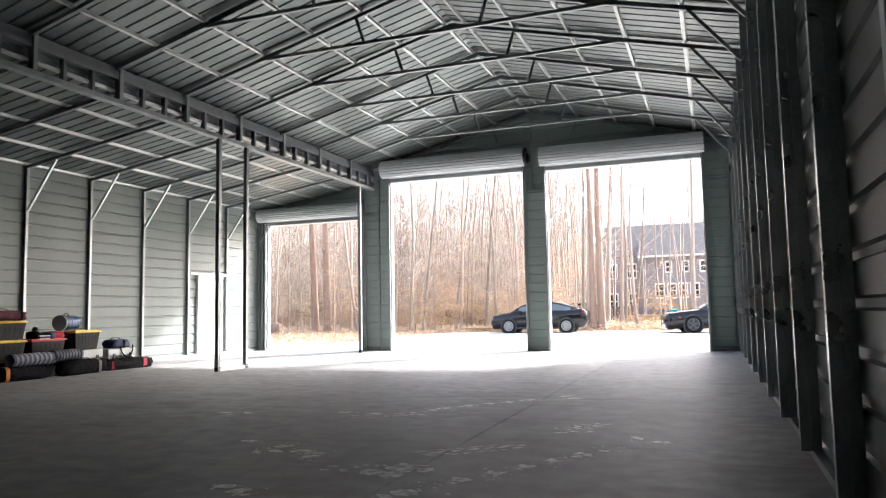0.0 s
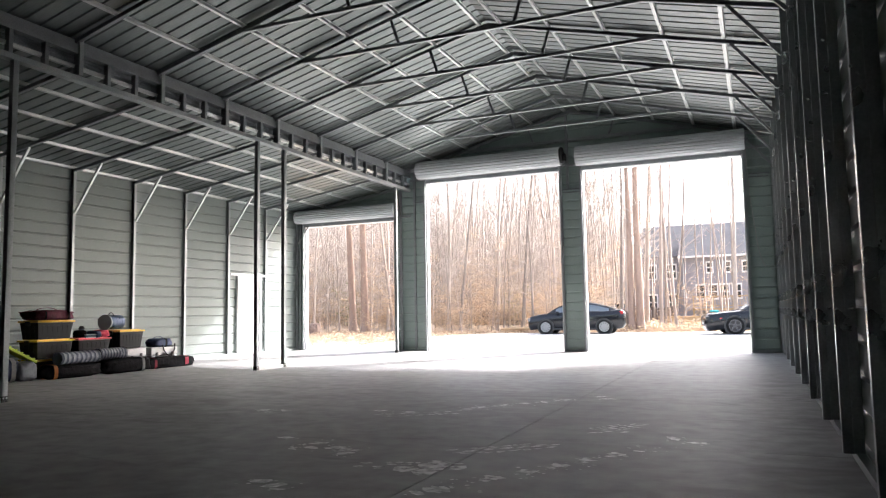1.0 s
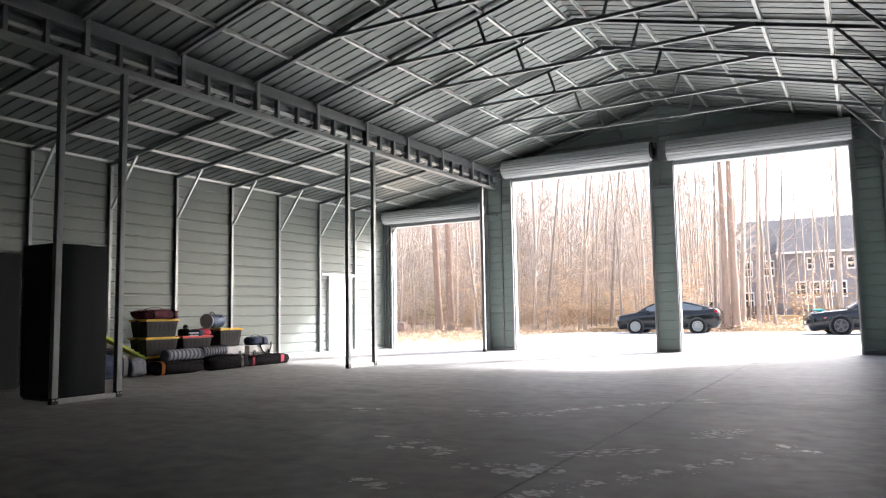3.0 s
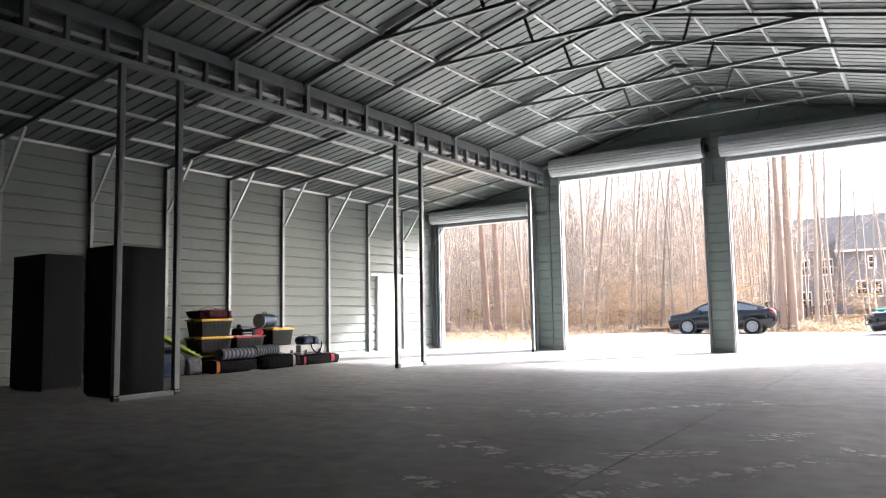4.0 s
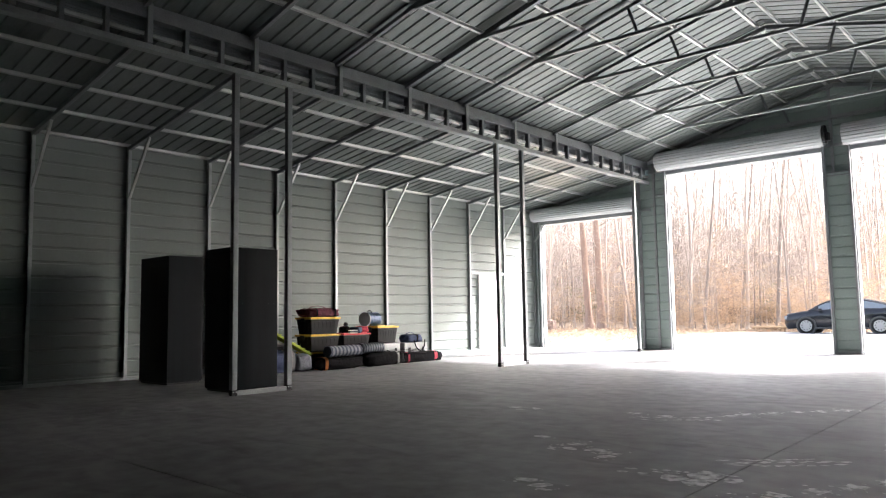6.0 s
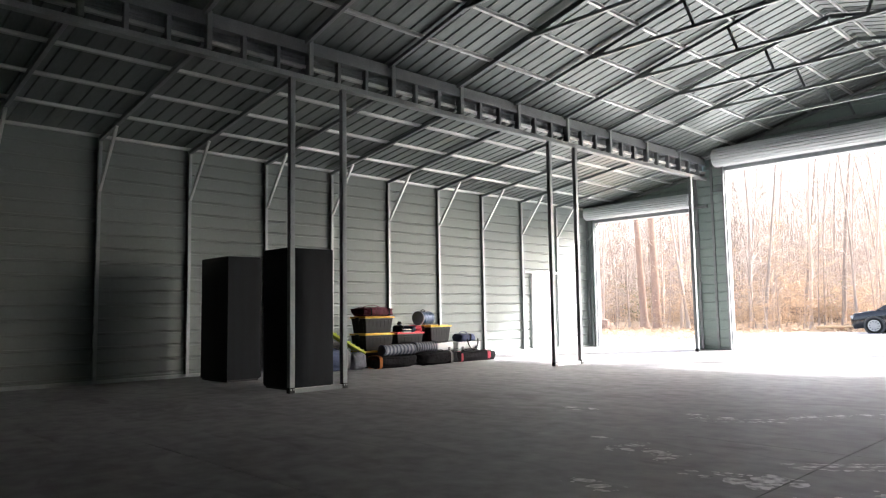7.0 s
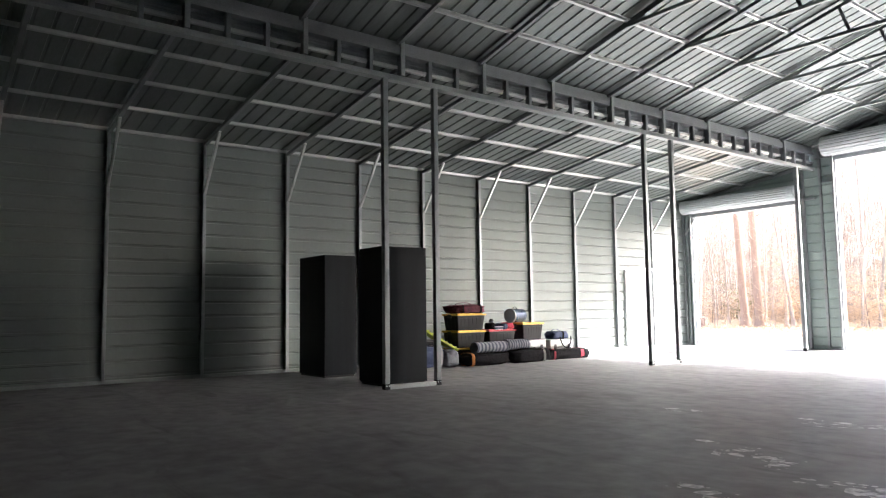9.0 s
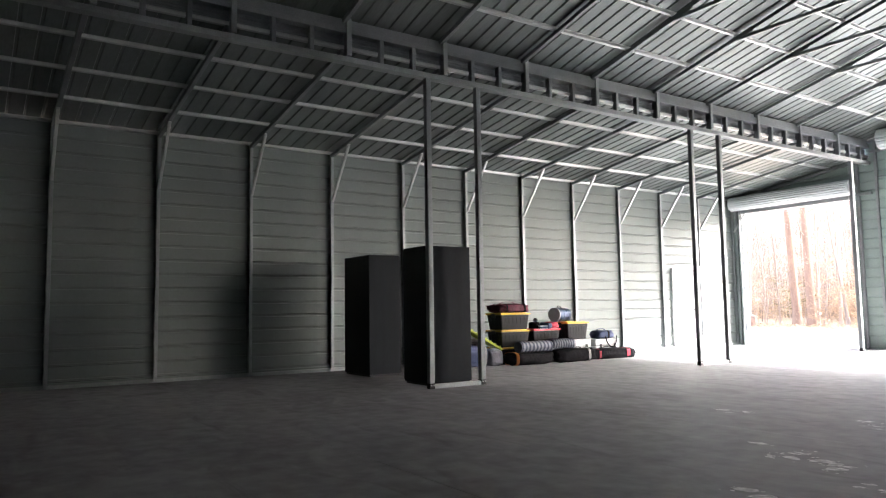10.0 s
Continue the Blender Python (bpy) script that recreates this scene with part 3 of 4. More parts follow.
# ---- gear stacked along the side wall ----
def crate(at, lid, lid_label, w=0.74, d=0.50, h=0.33, rz=90):
    """A ribbed storage tote; its long side faces its own -y."""
    t = thing("storage_tote", "charcoal plastic storage tote with a %s" % lid_label, "tote", at, rz, "storage totes")
    bm = bmesh.new()
    hh = h - 0.03
    lo = [(-w / 2 + 0.06, -d / 2 + 0.05), (w / 2 - 0.06, -d / 2 + 0.05), (w / 2 - 0.06, d / 2 - 0.05), (-w / 2 + 0.06, d / 2 - 0.05)]
    hi = [(-w / 2 + 0.02, -d / 2 + 0.02), (w / 2 - 0.02, -d / 2 + 0.02), (w / 2 - 0.02, d / 2 - 0.02), (-w / 2 + 0.02, d / 2 - 0.02)]
    a = [bm.verts.new((x, y, 0)) for x, y in lo]
    b = [bm.verts.new((x, y, hh)) for x, y in hi]
    bm.faces.new(list(reversed(a)))
    bm.faces.new(b)
    for i in range(4):
        bm.faces.new((a[i], a[(i + 1) % 4], b[(i + 1) % 4], b[i]))
    bmesh.ops.bevel(bm, geom=list(bm.edges), offset=0.02, segments=2, affect="EDGES", profile=0.6)
    part("tub", bm, TOTE, t)
    for i in range(6):
        x = (-0.5 + (i + 0.5) / 6) * (w - 0.16)
        for s in (-1, 1):
            part("rib", bar((x * 0.95, s * (d / 2 - 0.048), 0.03), (x, s * (d / 2 - 0.018), hh - 0.05), 0.02, 0.010, up=(0, s, 0)), TOTE, t)
    for i in range(3):
        y = (-0.5 + (i + 0.5) / 3) * (d - 0.14)
        for s in (-1, 1):
            part("rib", bar((s * (w / 2 - 0.058), y, 0.03), (s * (w / 2 - 0.02), y, hh - 0.05), 0.02, 0.010, up=(s, 0, 0)), TOTE, t)
    bm = box(-w / 2, w / 2, -d / 2, d / 2, hh, h, 0.01)
    add_box(bm, -w / 2 + 0.06, w / 2 - 0.06, -d / 2 + 0.06, d / 2 - 0.06, h - 0.001, h + 0.012, 0.005)
    part("lid", bm, lid, t, lid_label)
    for s in (-1, 1):
        part("latch", box(s * (w / 2 - 0.004) - 0.012, s * (w / 2 - 0.004) + 0.012, -0.06, 0.06, hh - 0.05, hh + 0.02, 0.004), BLACK, t)
    return t


def lump(name, size, seed, sub=3, square=0.55, wob=0.13, sag=0.0):
    """A soft stuffed form: a rounded box with creases. Base at z 0."""
    bm = bmesh.new()
    bmesh.ops.create_icosphere(bm, subdivisions=sub + 1, radius=1)
    for v in bm.verts:
        c = v.co
        p = Vector([math.copysign(abs(k) ** square, k) for k in c])
        n1 = noise.noise(c * 1.7 + Vector((seed, 0, 0))) * wob + noise.noise(c * 5 + Vector((0, seed, 0))) * wob * 0.7 - abs(noise.noise(Vector((c.x * 14, c.y * 5, c.z * 5 + seed)))) * wob * 0.9
        p *= 1 + n1
        if sag and p.z > 0:
            p.z *= 1 - sag * (1 - p.x * p.x)
        v.co = Vector((p.x * size[0] / 2, p.y * size[1] / 2, max(p.z, -0.96) * size[2] / 2 + size[2] / 2 * 0.96))
    return bm


def band(x, size, w=0.05, grow=1.03):
    """A strap round a long bag at the place x along it."""
    bm = bmesh.new()
    n = 24
    rings = []
    for xx in (x - w / 2, x + w / 2):
        ring = []
        for i in range(n):
            a = 2 * math.pi * i / n
            c, s = math.cos(a), math.sin(a)
            ring.append(bm.verts.new((xx, math.copysign(abs(c) ** 0.55, c) * size[1] / 2 * grow, max(math.copysign(abs(s) ** 0.55, s) * grow, -0.955) * size[2] / 2 + size[2] / 2 * 0.96)))
        rings.append(ring)
    for i in range(n):
        j = (i + 1) % n
        bm.faces.new((rings[0][i], rings[0][j], rings[1][j], rings[1][i]))
    bmesh.ops.solidify(bm, geom=bm.faces[:], thickness=0.006)
    return bm


def bag(name, label, category, at, rz, size, seed, cloth, straps=(), handle=True, square=0.55):
    t = thing(name, label, category, at, rz)
    part("body", lump("body", size, seed, square=square), cloth, t, smooth=True)
    for x, w, m, lab in straps:
        part("strap", band(x, size, w), m, t, lab)
    if handle:
        bm = bmesh.new()
        pts = [Vector((size[0] * 0.22 * math.cos(a), 0.03, size[2] * 0.92 + 0.05 * math.sin(a))) for a in [math.pi * i / 8 for i in range(9)]]
        for p, q in zip(pts, pts[1:]):
            add_bar(bm, p, q, 0.03, 0.008, bevel=0)
        part("carry_handle", bm, cloth, t)
    return t


XW = -11.22
for z in (0.0, 0.33, 0.66):
    crate((XW + 0.02 * math.sin(z * 9), 8.40 + 0.02 * math.cos(z * 7), z), LID_Y, "yellow lid")
bag("duffel_bag", "maroon nylon duffel bag lying on top of the totes", "bag", (XW, 8.40, 1.0), 92, (0.92, 0.46, 0.18), 3, MAROON, ((-0.22, 0.04, BLACK_CLOTH, "black strap"), (0.24, 0.04, BLACK_CLOTH, "black strap")))
crate((XW, 9.20, 0.0), LID_Y, "yellow lid")
crate((XW, 9.20, 0.34), LID_R, "red lid", h=0.32)
crate((XW + 0.04, 10.02, 0.43), LID_Y, "yellow lid", w=0.62, h=0.35)


def hard_case(at, size, rz, label):
    t = thing("hard_case", label, "case", at, rz, "grey hard cases")
    w, d, h = size
    part("shell", box(-w / 2, w / 2, -d / 2, d / 2, 0, h * 0.62, 0.025), CASE, t)
    part("lid", box(-w / 2 - 0.006, w / 2 + 0.006, -d / 2 - 0.006, d / 2 + 0.006, h * 0.63, h, 0.025), CASE, t)
    for x in (-w * 0.3, w * 0.3):
        part("latch", box(x - 0.03, x + 0.03, -d / 2 - 0.018, -d / 2, h * 0.48, h * 0.76, 0.004), BLACK, t, "black latch")
    part("grip", box(-0.08, 0.08, -d / 2 - 0.03, -d / 2, h * 0.42, h * 0.5, 0.008), BLACK, t, "black grip")
    return t


hard_case((XW + 0.04, 10.05, 0), (0.66, 0.46, 0.42), 90, "grey plastic hard case under a tote")
hard_case((XW + 0.08, 10.83, 0), (0.70, 0.46, 0.41), 90, "grey plastic hard case with a navy bag on it")
bag("shoulder_bag", "navy cloth bag slumped on a grey case", "bag", (XW + 0.08, 10.90, 0.41), 84, (0.5, 0.34, 0.18), 9, NAVY, ((0.05, 0.05, BLACK_CLOTH, "black strap"),))
cable([(XW + 0.33, 10.75, 0.46), (XW + 0.345, 10.82, 0.30), (XW + 0.345, 10.95, 0.24), (XW + 0.345, 11.06, 0.34), (XW + 0.32, 11.10, 0.47)], 0.012, BLACK_CLOTH, "shoulder_strap", "black webbing strap hanging down the grey case", "strap")
# cooler on its side
t = thing("drum_cooler", "dark blue round drum lying on its side on a tote", "drum", (XW + 0.06, 9.74, 0.94), 14)
part("barrel", cyl((0, -0.22, 0), (0, 0.2, 0), 0.138, sides=32), DRUM_BLUE, t, smooth=False)
bm = cyl((0, -0.245, 0), (0, -0.215, 0), 0.145, 0.148, 32)
part("lid", bm, CASE, t, "pale grey lid")
for y in (-0.05, 0.12):
    bm = bmesh.new()
    add_cyl(bm, (0, y - 0.01, 0), (0, y + 0.01, 0), 0.1415, sides=32)
    part("hoop", bm, DRUM_BLUE, t)
bm = bmesh.new()
for i in range(8):
    a0, a1 = math.pi * i / 8, math.pi * (i + 1) / 8
    add_bar(bm, (0.05 * math.cos(a0), -0.05, 0.13 + 0.05 * math.sin(a0)), (0.05 * math.cos(a1), -0.05, 0.13 + 0.05 * math.sin(a1)), 0.016, 0.012, bevel=0)
part("bail", bm, BLACK, t, "black carrying bail")


def blanket_roll(at, rz, length, r):
    t = thing("rolled_blanket", "rolled grey striped blanket lying on the bags", "blanket", at, rz, "rolled blankets")
    n, seg = 28, 36
    for j in range(2):
        bm = bmesh.new()
        rings = []
        xs_ = [-length / 2 + length * i / seg for i in range(seg + 1)]
        for i, x in enumerate(xs_):
            ring = []
            for q in range(n):
                a = 2 * math.pi * q / n
                rr = r * (1 + 0.10 * noise.noise((x * 9 + a, math.cos(a) * 2, math.sin(a) * 2 + at[1]))) * (1 + 0.04 * math.cos(i * math.pi))
                ring.append(bm.verts.new((x, rr * math.cos(a), rr * math.sin(a) * 0.9 + r * 0.9)))
            rings.append(ring)
        for i in range(seg):
            if (i // 2) % 2 != j:
                continue
            for q in range(n):
                q2 = (q + 1) % n
                bm.faces.new((rings[i][q], rings[i][q2], rings[i + 1][q2], rings[i + 1][q]))
        if j == 0:
            bm.faces.new(rings[0])
        for v in [v for v in bm.verts if not v.link_faces]:
            bm.verts.remove(v)
        part("stripe", bm, GREY_CLOTH if j else DARK_CLOTH, t, "pale grey stripes" if j else "slate grey stripes", smooth=True)
    return t


blanket_roll((-10.78, 8.68, 0.235), 92, 0.85, 0.115)
blanket_roll((-10.76, 9.36, 0.26), 86, 0.55, 0.115)
bag("long_bag", "long black nylon bag with an orange band, on the floor", "bag", (-10.80, 8.55, 0), 90, (1.2, 0.36, 0.25), 5, BLACK_CLOTH, ((-0.42, 0.07, ORANGE, "orange band"),))
bag("gear_bag", "black nylon bag with a grey strap, on the floor", "bag", (-10.72, 9.62, 0), 87, (1.15, 0.38, 0.28), 6, BLACK_CLOTH, ((0.30, 0.06, GREY_STRAP, "grey strap"),))
bag("strapped_bag", "long dark bag with two red bands, on the floor", "bag", (-10.86, 10.83, 0), 90, (1.24, 0.30, 0.22), 7, BLACK_CLOTH, ((-0.42, 0.06, RED_STRAP, "red band"), (0.42, 0.10, RED_STRAP, "red band")), square=0.3)
bag("small_pouch", "small black pouch on the red-lidded tote", "pouch", (XW + 0.05, 9.02, 0.66), 60, (0.22, 0.18, 0.15), 11, BLACK_CLOTH, handle=False)
bag("small_pouch", "navy cloth pouch on the red-lidded tote", "pouch", (XW + 0.12, 9.26, 0.66), 20, (0.26, 0.2, 0.13), 12, NAVY, handle=False)
bag("red_cloth", "crumpled red cloth on the red-lidded tote", "cloth", (XW + 0.05, 9.48, 0.66), 80, (0.24, 0.3, 0.14), 13, RED_STRAP, handle=False)
t = thing("lantern", "small dark camping lantern on the red-lidded tote", "lantern", (XW - 0.02, 9.12, 0.66))
part("base", cyl((0, 0, 0), (0, 0, 0.06), 0.06, 0.055, 16), BLACK, t)
part("globe", cyl((0, 0, 0.06), (0, 0, 0.17), 0.045, sides=16), DARK_CLOTH, t)
part("cap", cyl((0, 0, 0.17), (0, 0, 0.22), 0.06, 0.03, 16), BLACK, t)
t = thing("small_box", "small white and blue carton on the red-lidded tote", "carton", (XW + 0.2, 9.12, 0.66), 75)
part("carton", box(-0.09, 0.09, -0.04, 0.04, 0, 0.07, 0.004), WHITE, t)
part("printed_band", box(-0.091, 0.091, -0.041, 0.041, 0.02, 0.05, 0.0), DRUM_BLUE, t, "blue printed band")
# lime board, and soft rolls beside it
t = thing("lime_ramp", "lime plastic traction board leaning on the gear", "board")
part("board", bar((-11.12, 7.10, 0.80), (-11.02, 8.0, 0.30), 0.26, 0.045, bevel=0.012), LIME, t)
for i in range(9):
    f = 0.06 + i * 0.11
    p = Vector((-11.12, 7.10, 0.80)).lerp(Vector((-11.02, 8.0, 0.30)), f)
    part("cleat", bar(p + Vector((-0.11, 0, 0.03)), p + Vector((0.11, 0.0, 0.03)), 0.03, 0.025, bevel=0.004), LIME, t)
bag("stuff_sack", "blue and grey stuffed sack on the floor", "sack", (-11.10, 7.30, 0), 90, (0.85, 0.5, 0.40), 15, NAVY, ((0.24, 0.08, GREY_STRAP, "grey strap"),))
bag("stuff_sack", "pale grey stuffed sack on the floor", "sack", (-10.93, 7.78, 0), 80, (0.30, 0.34, 0.34), 16, GREY_CLOTH)
crate((-11.55, 7.42, 0), BLACK, "black lid", h=0.5)
# scraps on the floor
for x, y, s in ((-9.9, 8.55, 0.08), (-10.4, 7.75, 0.05), (0.28, 10.4, 0.05), (0.05, 11.7, 0.04), (0.30, 14.0, 0.06)):
    tagged(obj("floor_scrap", lump("scrap", (s * 1.6, s, s * 0.5), x, sub=1), DARK_CLOTH), "small dark scrap lying on the concrete", "scrap", "scraps on the floor")

# ---- dusty footprints and smears on the slab ----
bm = bmesh.new()
rng = random.Random(4)


TAKEN = []


def fleck(x, y, a, b, rot):
    """A ragged patch of dust; none may lie on another."""
    reach = max(a, b) * 1.1 if max(a, b) < 0.03 else (a + b) * 0.42
    if any((x - u) ** 2 + (y - v) ** 2 < (reach + w) ** 2 for u, v, w in TAKEN):
        return
    TAKEN.append((x, y, reach))
    n = 15
    ring = []
    for i in range(n):
        t_ = 2 * math.pi * i / n
        r_ = 1 + 0.55 * noise.noise((x * 40 + 2 * math.cos(t_), y * 40 + 2 * math.sin(t_), 1.7))
        u, v = a * r_ * math.cos(t_), b * r_ * math.sin(t_)
        ring.append(bm.verts.new((x + u * math.cos(rot) - v * math.sin(rot), y + u * math.sin(rot) + v * math.cos(rot), 0.0006)))
    bm.faces.new(ring)


def print_mark(x, y, w, d, rot=0.0):
    """Sole, heel and a few crumbs of one step."""
    c, q = math.cos(rot), math.sin(rot)
    for v, a, b in ((0.30, 0.95, 0.62), (-0.78, 0.62, 0.30)):
        fleck(x - q * v * d, y + c * v * d, w * a, d * b, rot)
    for i in range(6):
        s = rng.uniform(0.006, 0.016)
        fleck(x + rng.uniform(-1.5, 1.5) * w, y + rng.uniform(-1.4, 1.4) * d, s, s * rng.uniform(0.6, 1.6), rng.uniform(0, 3))


def smear(x, y, length, rot, count, spread):
    """A scuff drawn out into streaks."""
    for i in range(count):
        o = rng.uniform(-1, 1) * spread
        k = rng.uniform(0.3, 1.0) * length / 2
        e = rng.uniform(-0.4, 0.4) * length
        c, q = math.cos(rot), math.sin(rot)
        for j in range(5):
            f = (j - 2) / 2 * k * 1.7
            fleck(x + c * (e + f) - q * o, y + q * (e + f) + c * o, k * 0.30, rng.uniform(0.012, 0.026), rot + rng.uniform(-0.15, 0.15))


# two trails of steps
for i in range(15):
    f = i / 14
    big = 1.0 if i % 2 == 0 else 0.72
    print_mark(-1.54 + 1.02 * f, 3.41 + 1.65 * f ** 1.05 + (0.03 if i % 2 else -0.03), 0.10 * big, 0.125 * big, -0.5 + rng.uniform(-0.3, 0.3))
for i in range(11):
    f = i / 10
    print_mark(-2.62 + 0.85 * f, 6.65 + 1.05 * f + (0.05 if i % 2 else -0.05), 0.065, 0.10, -0.6)
# a big scuff beside the joint, and fainter drags
for x, y, a in ((-1.80, 4.02, 0.12), (-1.77, 3.80, 0.085), (-1.94, 3.83, 0.085), (-1.62, 3.98, 0.06)):
    fleck(x, y, a, a * 1.1, 0.4)
smear(-1.92, 3.92, 0.34, 0.25, 9, 0.14)
smear(-1.55, 4.72, 0.40, 0.7, 12, 0.12)
smear(-0.95, 5.9, 0.45, 0.95, 10, 0.12)
smear(-2.95, 6.15, 0.40, 0.6, 7, 0.10)
for cx, cy, n, r in ((-3.1, 4.32, 7, 0.20), (-2.75, 4.30, 6, 0.13), (-2.5, 3.18, 3, 0.08), (-3.36, 6.22, 3, 0.12), (-4.64, 5.92, 3, 0.12), (-1.35, 7.94, 3, 0.12), (-0.7, 5.6, 3, 0.3)):
    for i in range(n):
        print_mark(cx + rng.gauss(0, r), cy + rng.gauss(0, r * 0.6), 0.08, 0.075, rng.uniform(-1.2, 1.2))
tagged(obj("dust_marks", bm, DUST), "pale dusty footprints and smears on the concrete", "dust", kind="stuff")

# ---- parked cars ----
def car(at, rz, label, stations, cabin, wheels, rim, sporty=False, width=1.78):
    """stations: x, sill, shoulder height, half width. cabin: x, roof height, half width at roof. Nose at -x."""
    t = thing("parked_car", label, "car", at, rz, "parked cars")

    def smooth_rows(rows, count):
        """Rows of numbers carried over to finer stations by a soft cubic."""
        xs = np.linspace(rows[0][0], rows[-1][0], count)
        src = np.array(rows, float)
        out = [xs]
        for c in range(1, src.shape[1]):
            m = np.gradient(src[:, c], src[:, 0])
            k = np.clip(np.searchsorted(src[:, 0], xs, side="right") - 1, 0, len(src) - 2)
            h = src[k + 1, 0] - src[k, 0]
            u = (xs - src[k, 0]) / h
            out.append((1 + 2 * u) * (1 - u) ** 2 * src[k, c] + u * (1 - u) ** 2 * h * m[k] + u * u * (3 - 2 * u) * src[k + 1, c] + u * u * (u - 1) * h * m[k + 1])
        return list(zip(*out))

    def loft(rings, caps=True, closed=True):
        bm = bmesh.new()
        vs = [[bm.verts.new(p) for p in ring] for ring in rings]
        n = len(vs[0])
        for a, b in zip(vs, vs[1:]):
            for i in range(n if closed else n - 1):
                j = (i + 1) % n
                bm.faces.new((a[i], a[j], b[j], b[i]))
        if caps:
            bm.faces.new(vs[0])
            bm.faces.new(vs[-1])
        bmesh.ops.recalc_face_normals(bm, faces=bm.faces)
        return bm

    rings = []
    for x, lo, hi, hw in smooth_rows(stations, 34):
        right = [(hw * 0.86, lo), (hw * 0.965, lo + 0.07), (hw * 0.985, lo + (hi - lo) * 0.35), (hw, lo + (hi - lo) * 0.62), (hw * 0.975, lo + (hi - lo) * 0.76), (hw * 0.945, hi - 0.055), (hw * 0.88, hi - 0.012), (hw * 0.72, hi + 0.008), (hw * 0.35, hi + 0.028)]
        rings.append([(x, -y, z) for y, z in right] + [(x, y, z) for y, z in reversed(right)])
    part("body", loft(rings), CAR_PAINT, t, smooth=True)
    hwc = width / 2 * 0.90
    top = smooth_rows(cabin, 26)
    belt = lambda x: 0.93 + 0.05 * (x - cabin[0][0]) / (cabin[-1][0] - cabin[0][0])
    flank = lambda x, z, hw, f, s, out=0.0: (x, s * (hwc + (hw - hwc) * f + out), belt(x) + max(0.02, z - 0.05 - belt(x)) * f)
    rings = []
    for x, z, hw in top:
        side = [flank(x, z, hw, 0, 1), flank(x, z, hw, 0.5, 1), flank(x, z, hw, 1, 1), (x, hw * 0.93, z - 0.015), (x, hw * 0.7, z), (x, hw * 0.3, z + 0.012)]
        rings.append([(x, -y, zz) for x, y, zz in side] + [(x, y, zz) for x, y, zz in reversed(side)])
    part("roof", loft(rings), CAR_PAINT, t, smooth=True)
    xa, xb, xm = cabin[0][0], cabin[-1][0], (cabin[2][0] + cabin[-3][0]) / 2 + 0.1
    for s in (-1, 1):
        for x0, x1 in ((xa + 0.36, xm - 0.05), (xm + 0.05, xb - 0.36)):
            rings = [[flank(x, z, hw, f, s, 0.006) for f in (0.10, 0.5, 0.90)] for x, z, hw in top if x0 <= x <= x1 and z - belt(x) > 0.14]
            part("side_window", loft(rings, False, False), CAR_GLASS, t, "dark side window")
    for name, x0, x1 in (("windscreen", xa + 0.06, cabin[2][0] - 0.02), ("rear_window", cabin[-3][0] + 0.1, xb - 0.1)):
        rings = [[(x, f * hw, z + 0.012 - 0.022 * abs(f) + 0.008) for f in (-0.88, -0.5, 0, 0.5, 0.88)] for x, z, hw in top if x0 <= x <= x1]
        part(name, loft(rings, False, False), CAR_GLASS, t, "tinted glass")
    for s in (-1, 1):
        part("mirror", box(cabin[0][0] + 0.42, cabin[0][0] + 0.54, min(s * (hwc + 0.02), s * (hwc + 0.2)), max(s * (hwc + 0.02), s * (hwc + 0.2)), 0.90, 1.02, 0.03), CAR_PAINT, t)
        for xw in wheels:
            r = 0.345 if sporty else 0.315
            ys = s * (width / 2 - 0.11)
            arch = cyl((xw, ys - s * 0.1, r), (xw, s * (width / 2 - 0.002), r), r + 0.065, sides=28)
            part("wheel_arch", arch, BLACK, t)
            wh = part("wheel", cyl((xw, ys - s * 0.1, r), (xw, ys + s * 0.122, r), r * 0.66, sides=24), BLACK, t, "wheel hub well")
            ty = bmesh.new()
            n = 32
            prof = [(-0.10, 0.66), (-0.105, 0.9), (-0.08, 1.0), (0.105, 1.0), (0.128, 0.9), (0.126, 0.68)]
            rg = [[ty.verts.new((xw + r * f * math.cos(2 * math.pi * i / n), ys + s * o, r + r * f * math.sin(2 * math.pi * i / n))) for i in range(n)] for o, f in prof]
            for a, b in zip(rg, rg[1:]):
                for i in range(n):
                    j = (i + 1) % n
                    ty.faces.new((a[i], a[j], b[j], b[i]))
            bmesh.ops.recalc_face_normals(ty, faces=ty.faces)
            part("tyre", ty, TYRE, wh, "black tyre", smooth=True)
            sp = bmesh.new()
            yo = ys + s * 0.128
            count = 5 if sporty else 10
            for i in range(count):
                a = 2 * math.pi * i / count + 0.2
                add_bar(sp, (xw, yo, r), (xw + r * 0.66 * math.cos(a), yo, r + r * 0.66 * math.sin(a)), 0.07 if not sporty else 0.06, 0.02, up=(0, 1, 0), bevel=0.004)
            add_cyl(sp, (xw, yo - 0.015, r), (xw, yo + 0.015, r), r * 0.2, sides=16)
            nn = 28
            for i in range(nn):
                a0, a1 = 2 * math.pi * i / nn, 2 * math.pi * (i + 1) / nn
                add_bar(sp, (xw + r * 0.66 * math.cos(a0), yo, r + r * 0.66 * math.sin(a0)), (xw + r * 0.66 * math.cos(a1), yo, r + r * 0.66 * math.sin(a1)), 0.035, 0.03, up=(0, 1, 0), bevel=0)
            part("rim", sp, RIM_DARK if rim == "dark" else RIM, wh, "black alloy rim" if rim == "dark" else "silver wheel cover")
            if sporty:
                part("brake_caliper", box(xw + 0.08, xw + 0.17, min(yo - s * 0.03, yo - s * 0.01), max(yo - s * 0.03, yo - s * 0.01), r - 0.1, r + 0.12, 0.004), RED_STRAP, wh, "red brake caliper")
        x0, lo, hi, hw = stations[1]
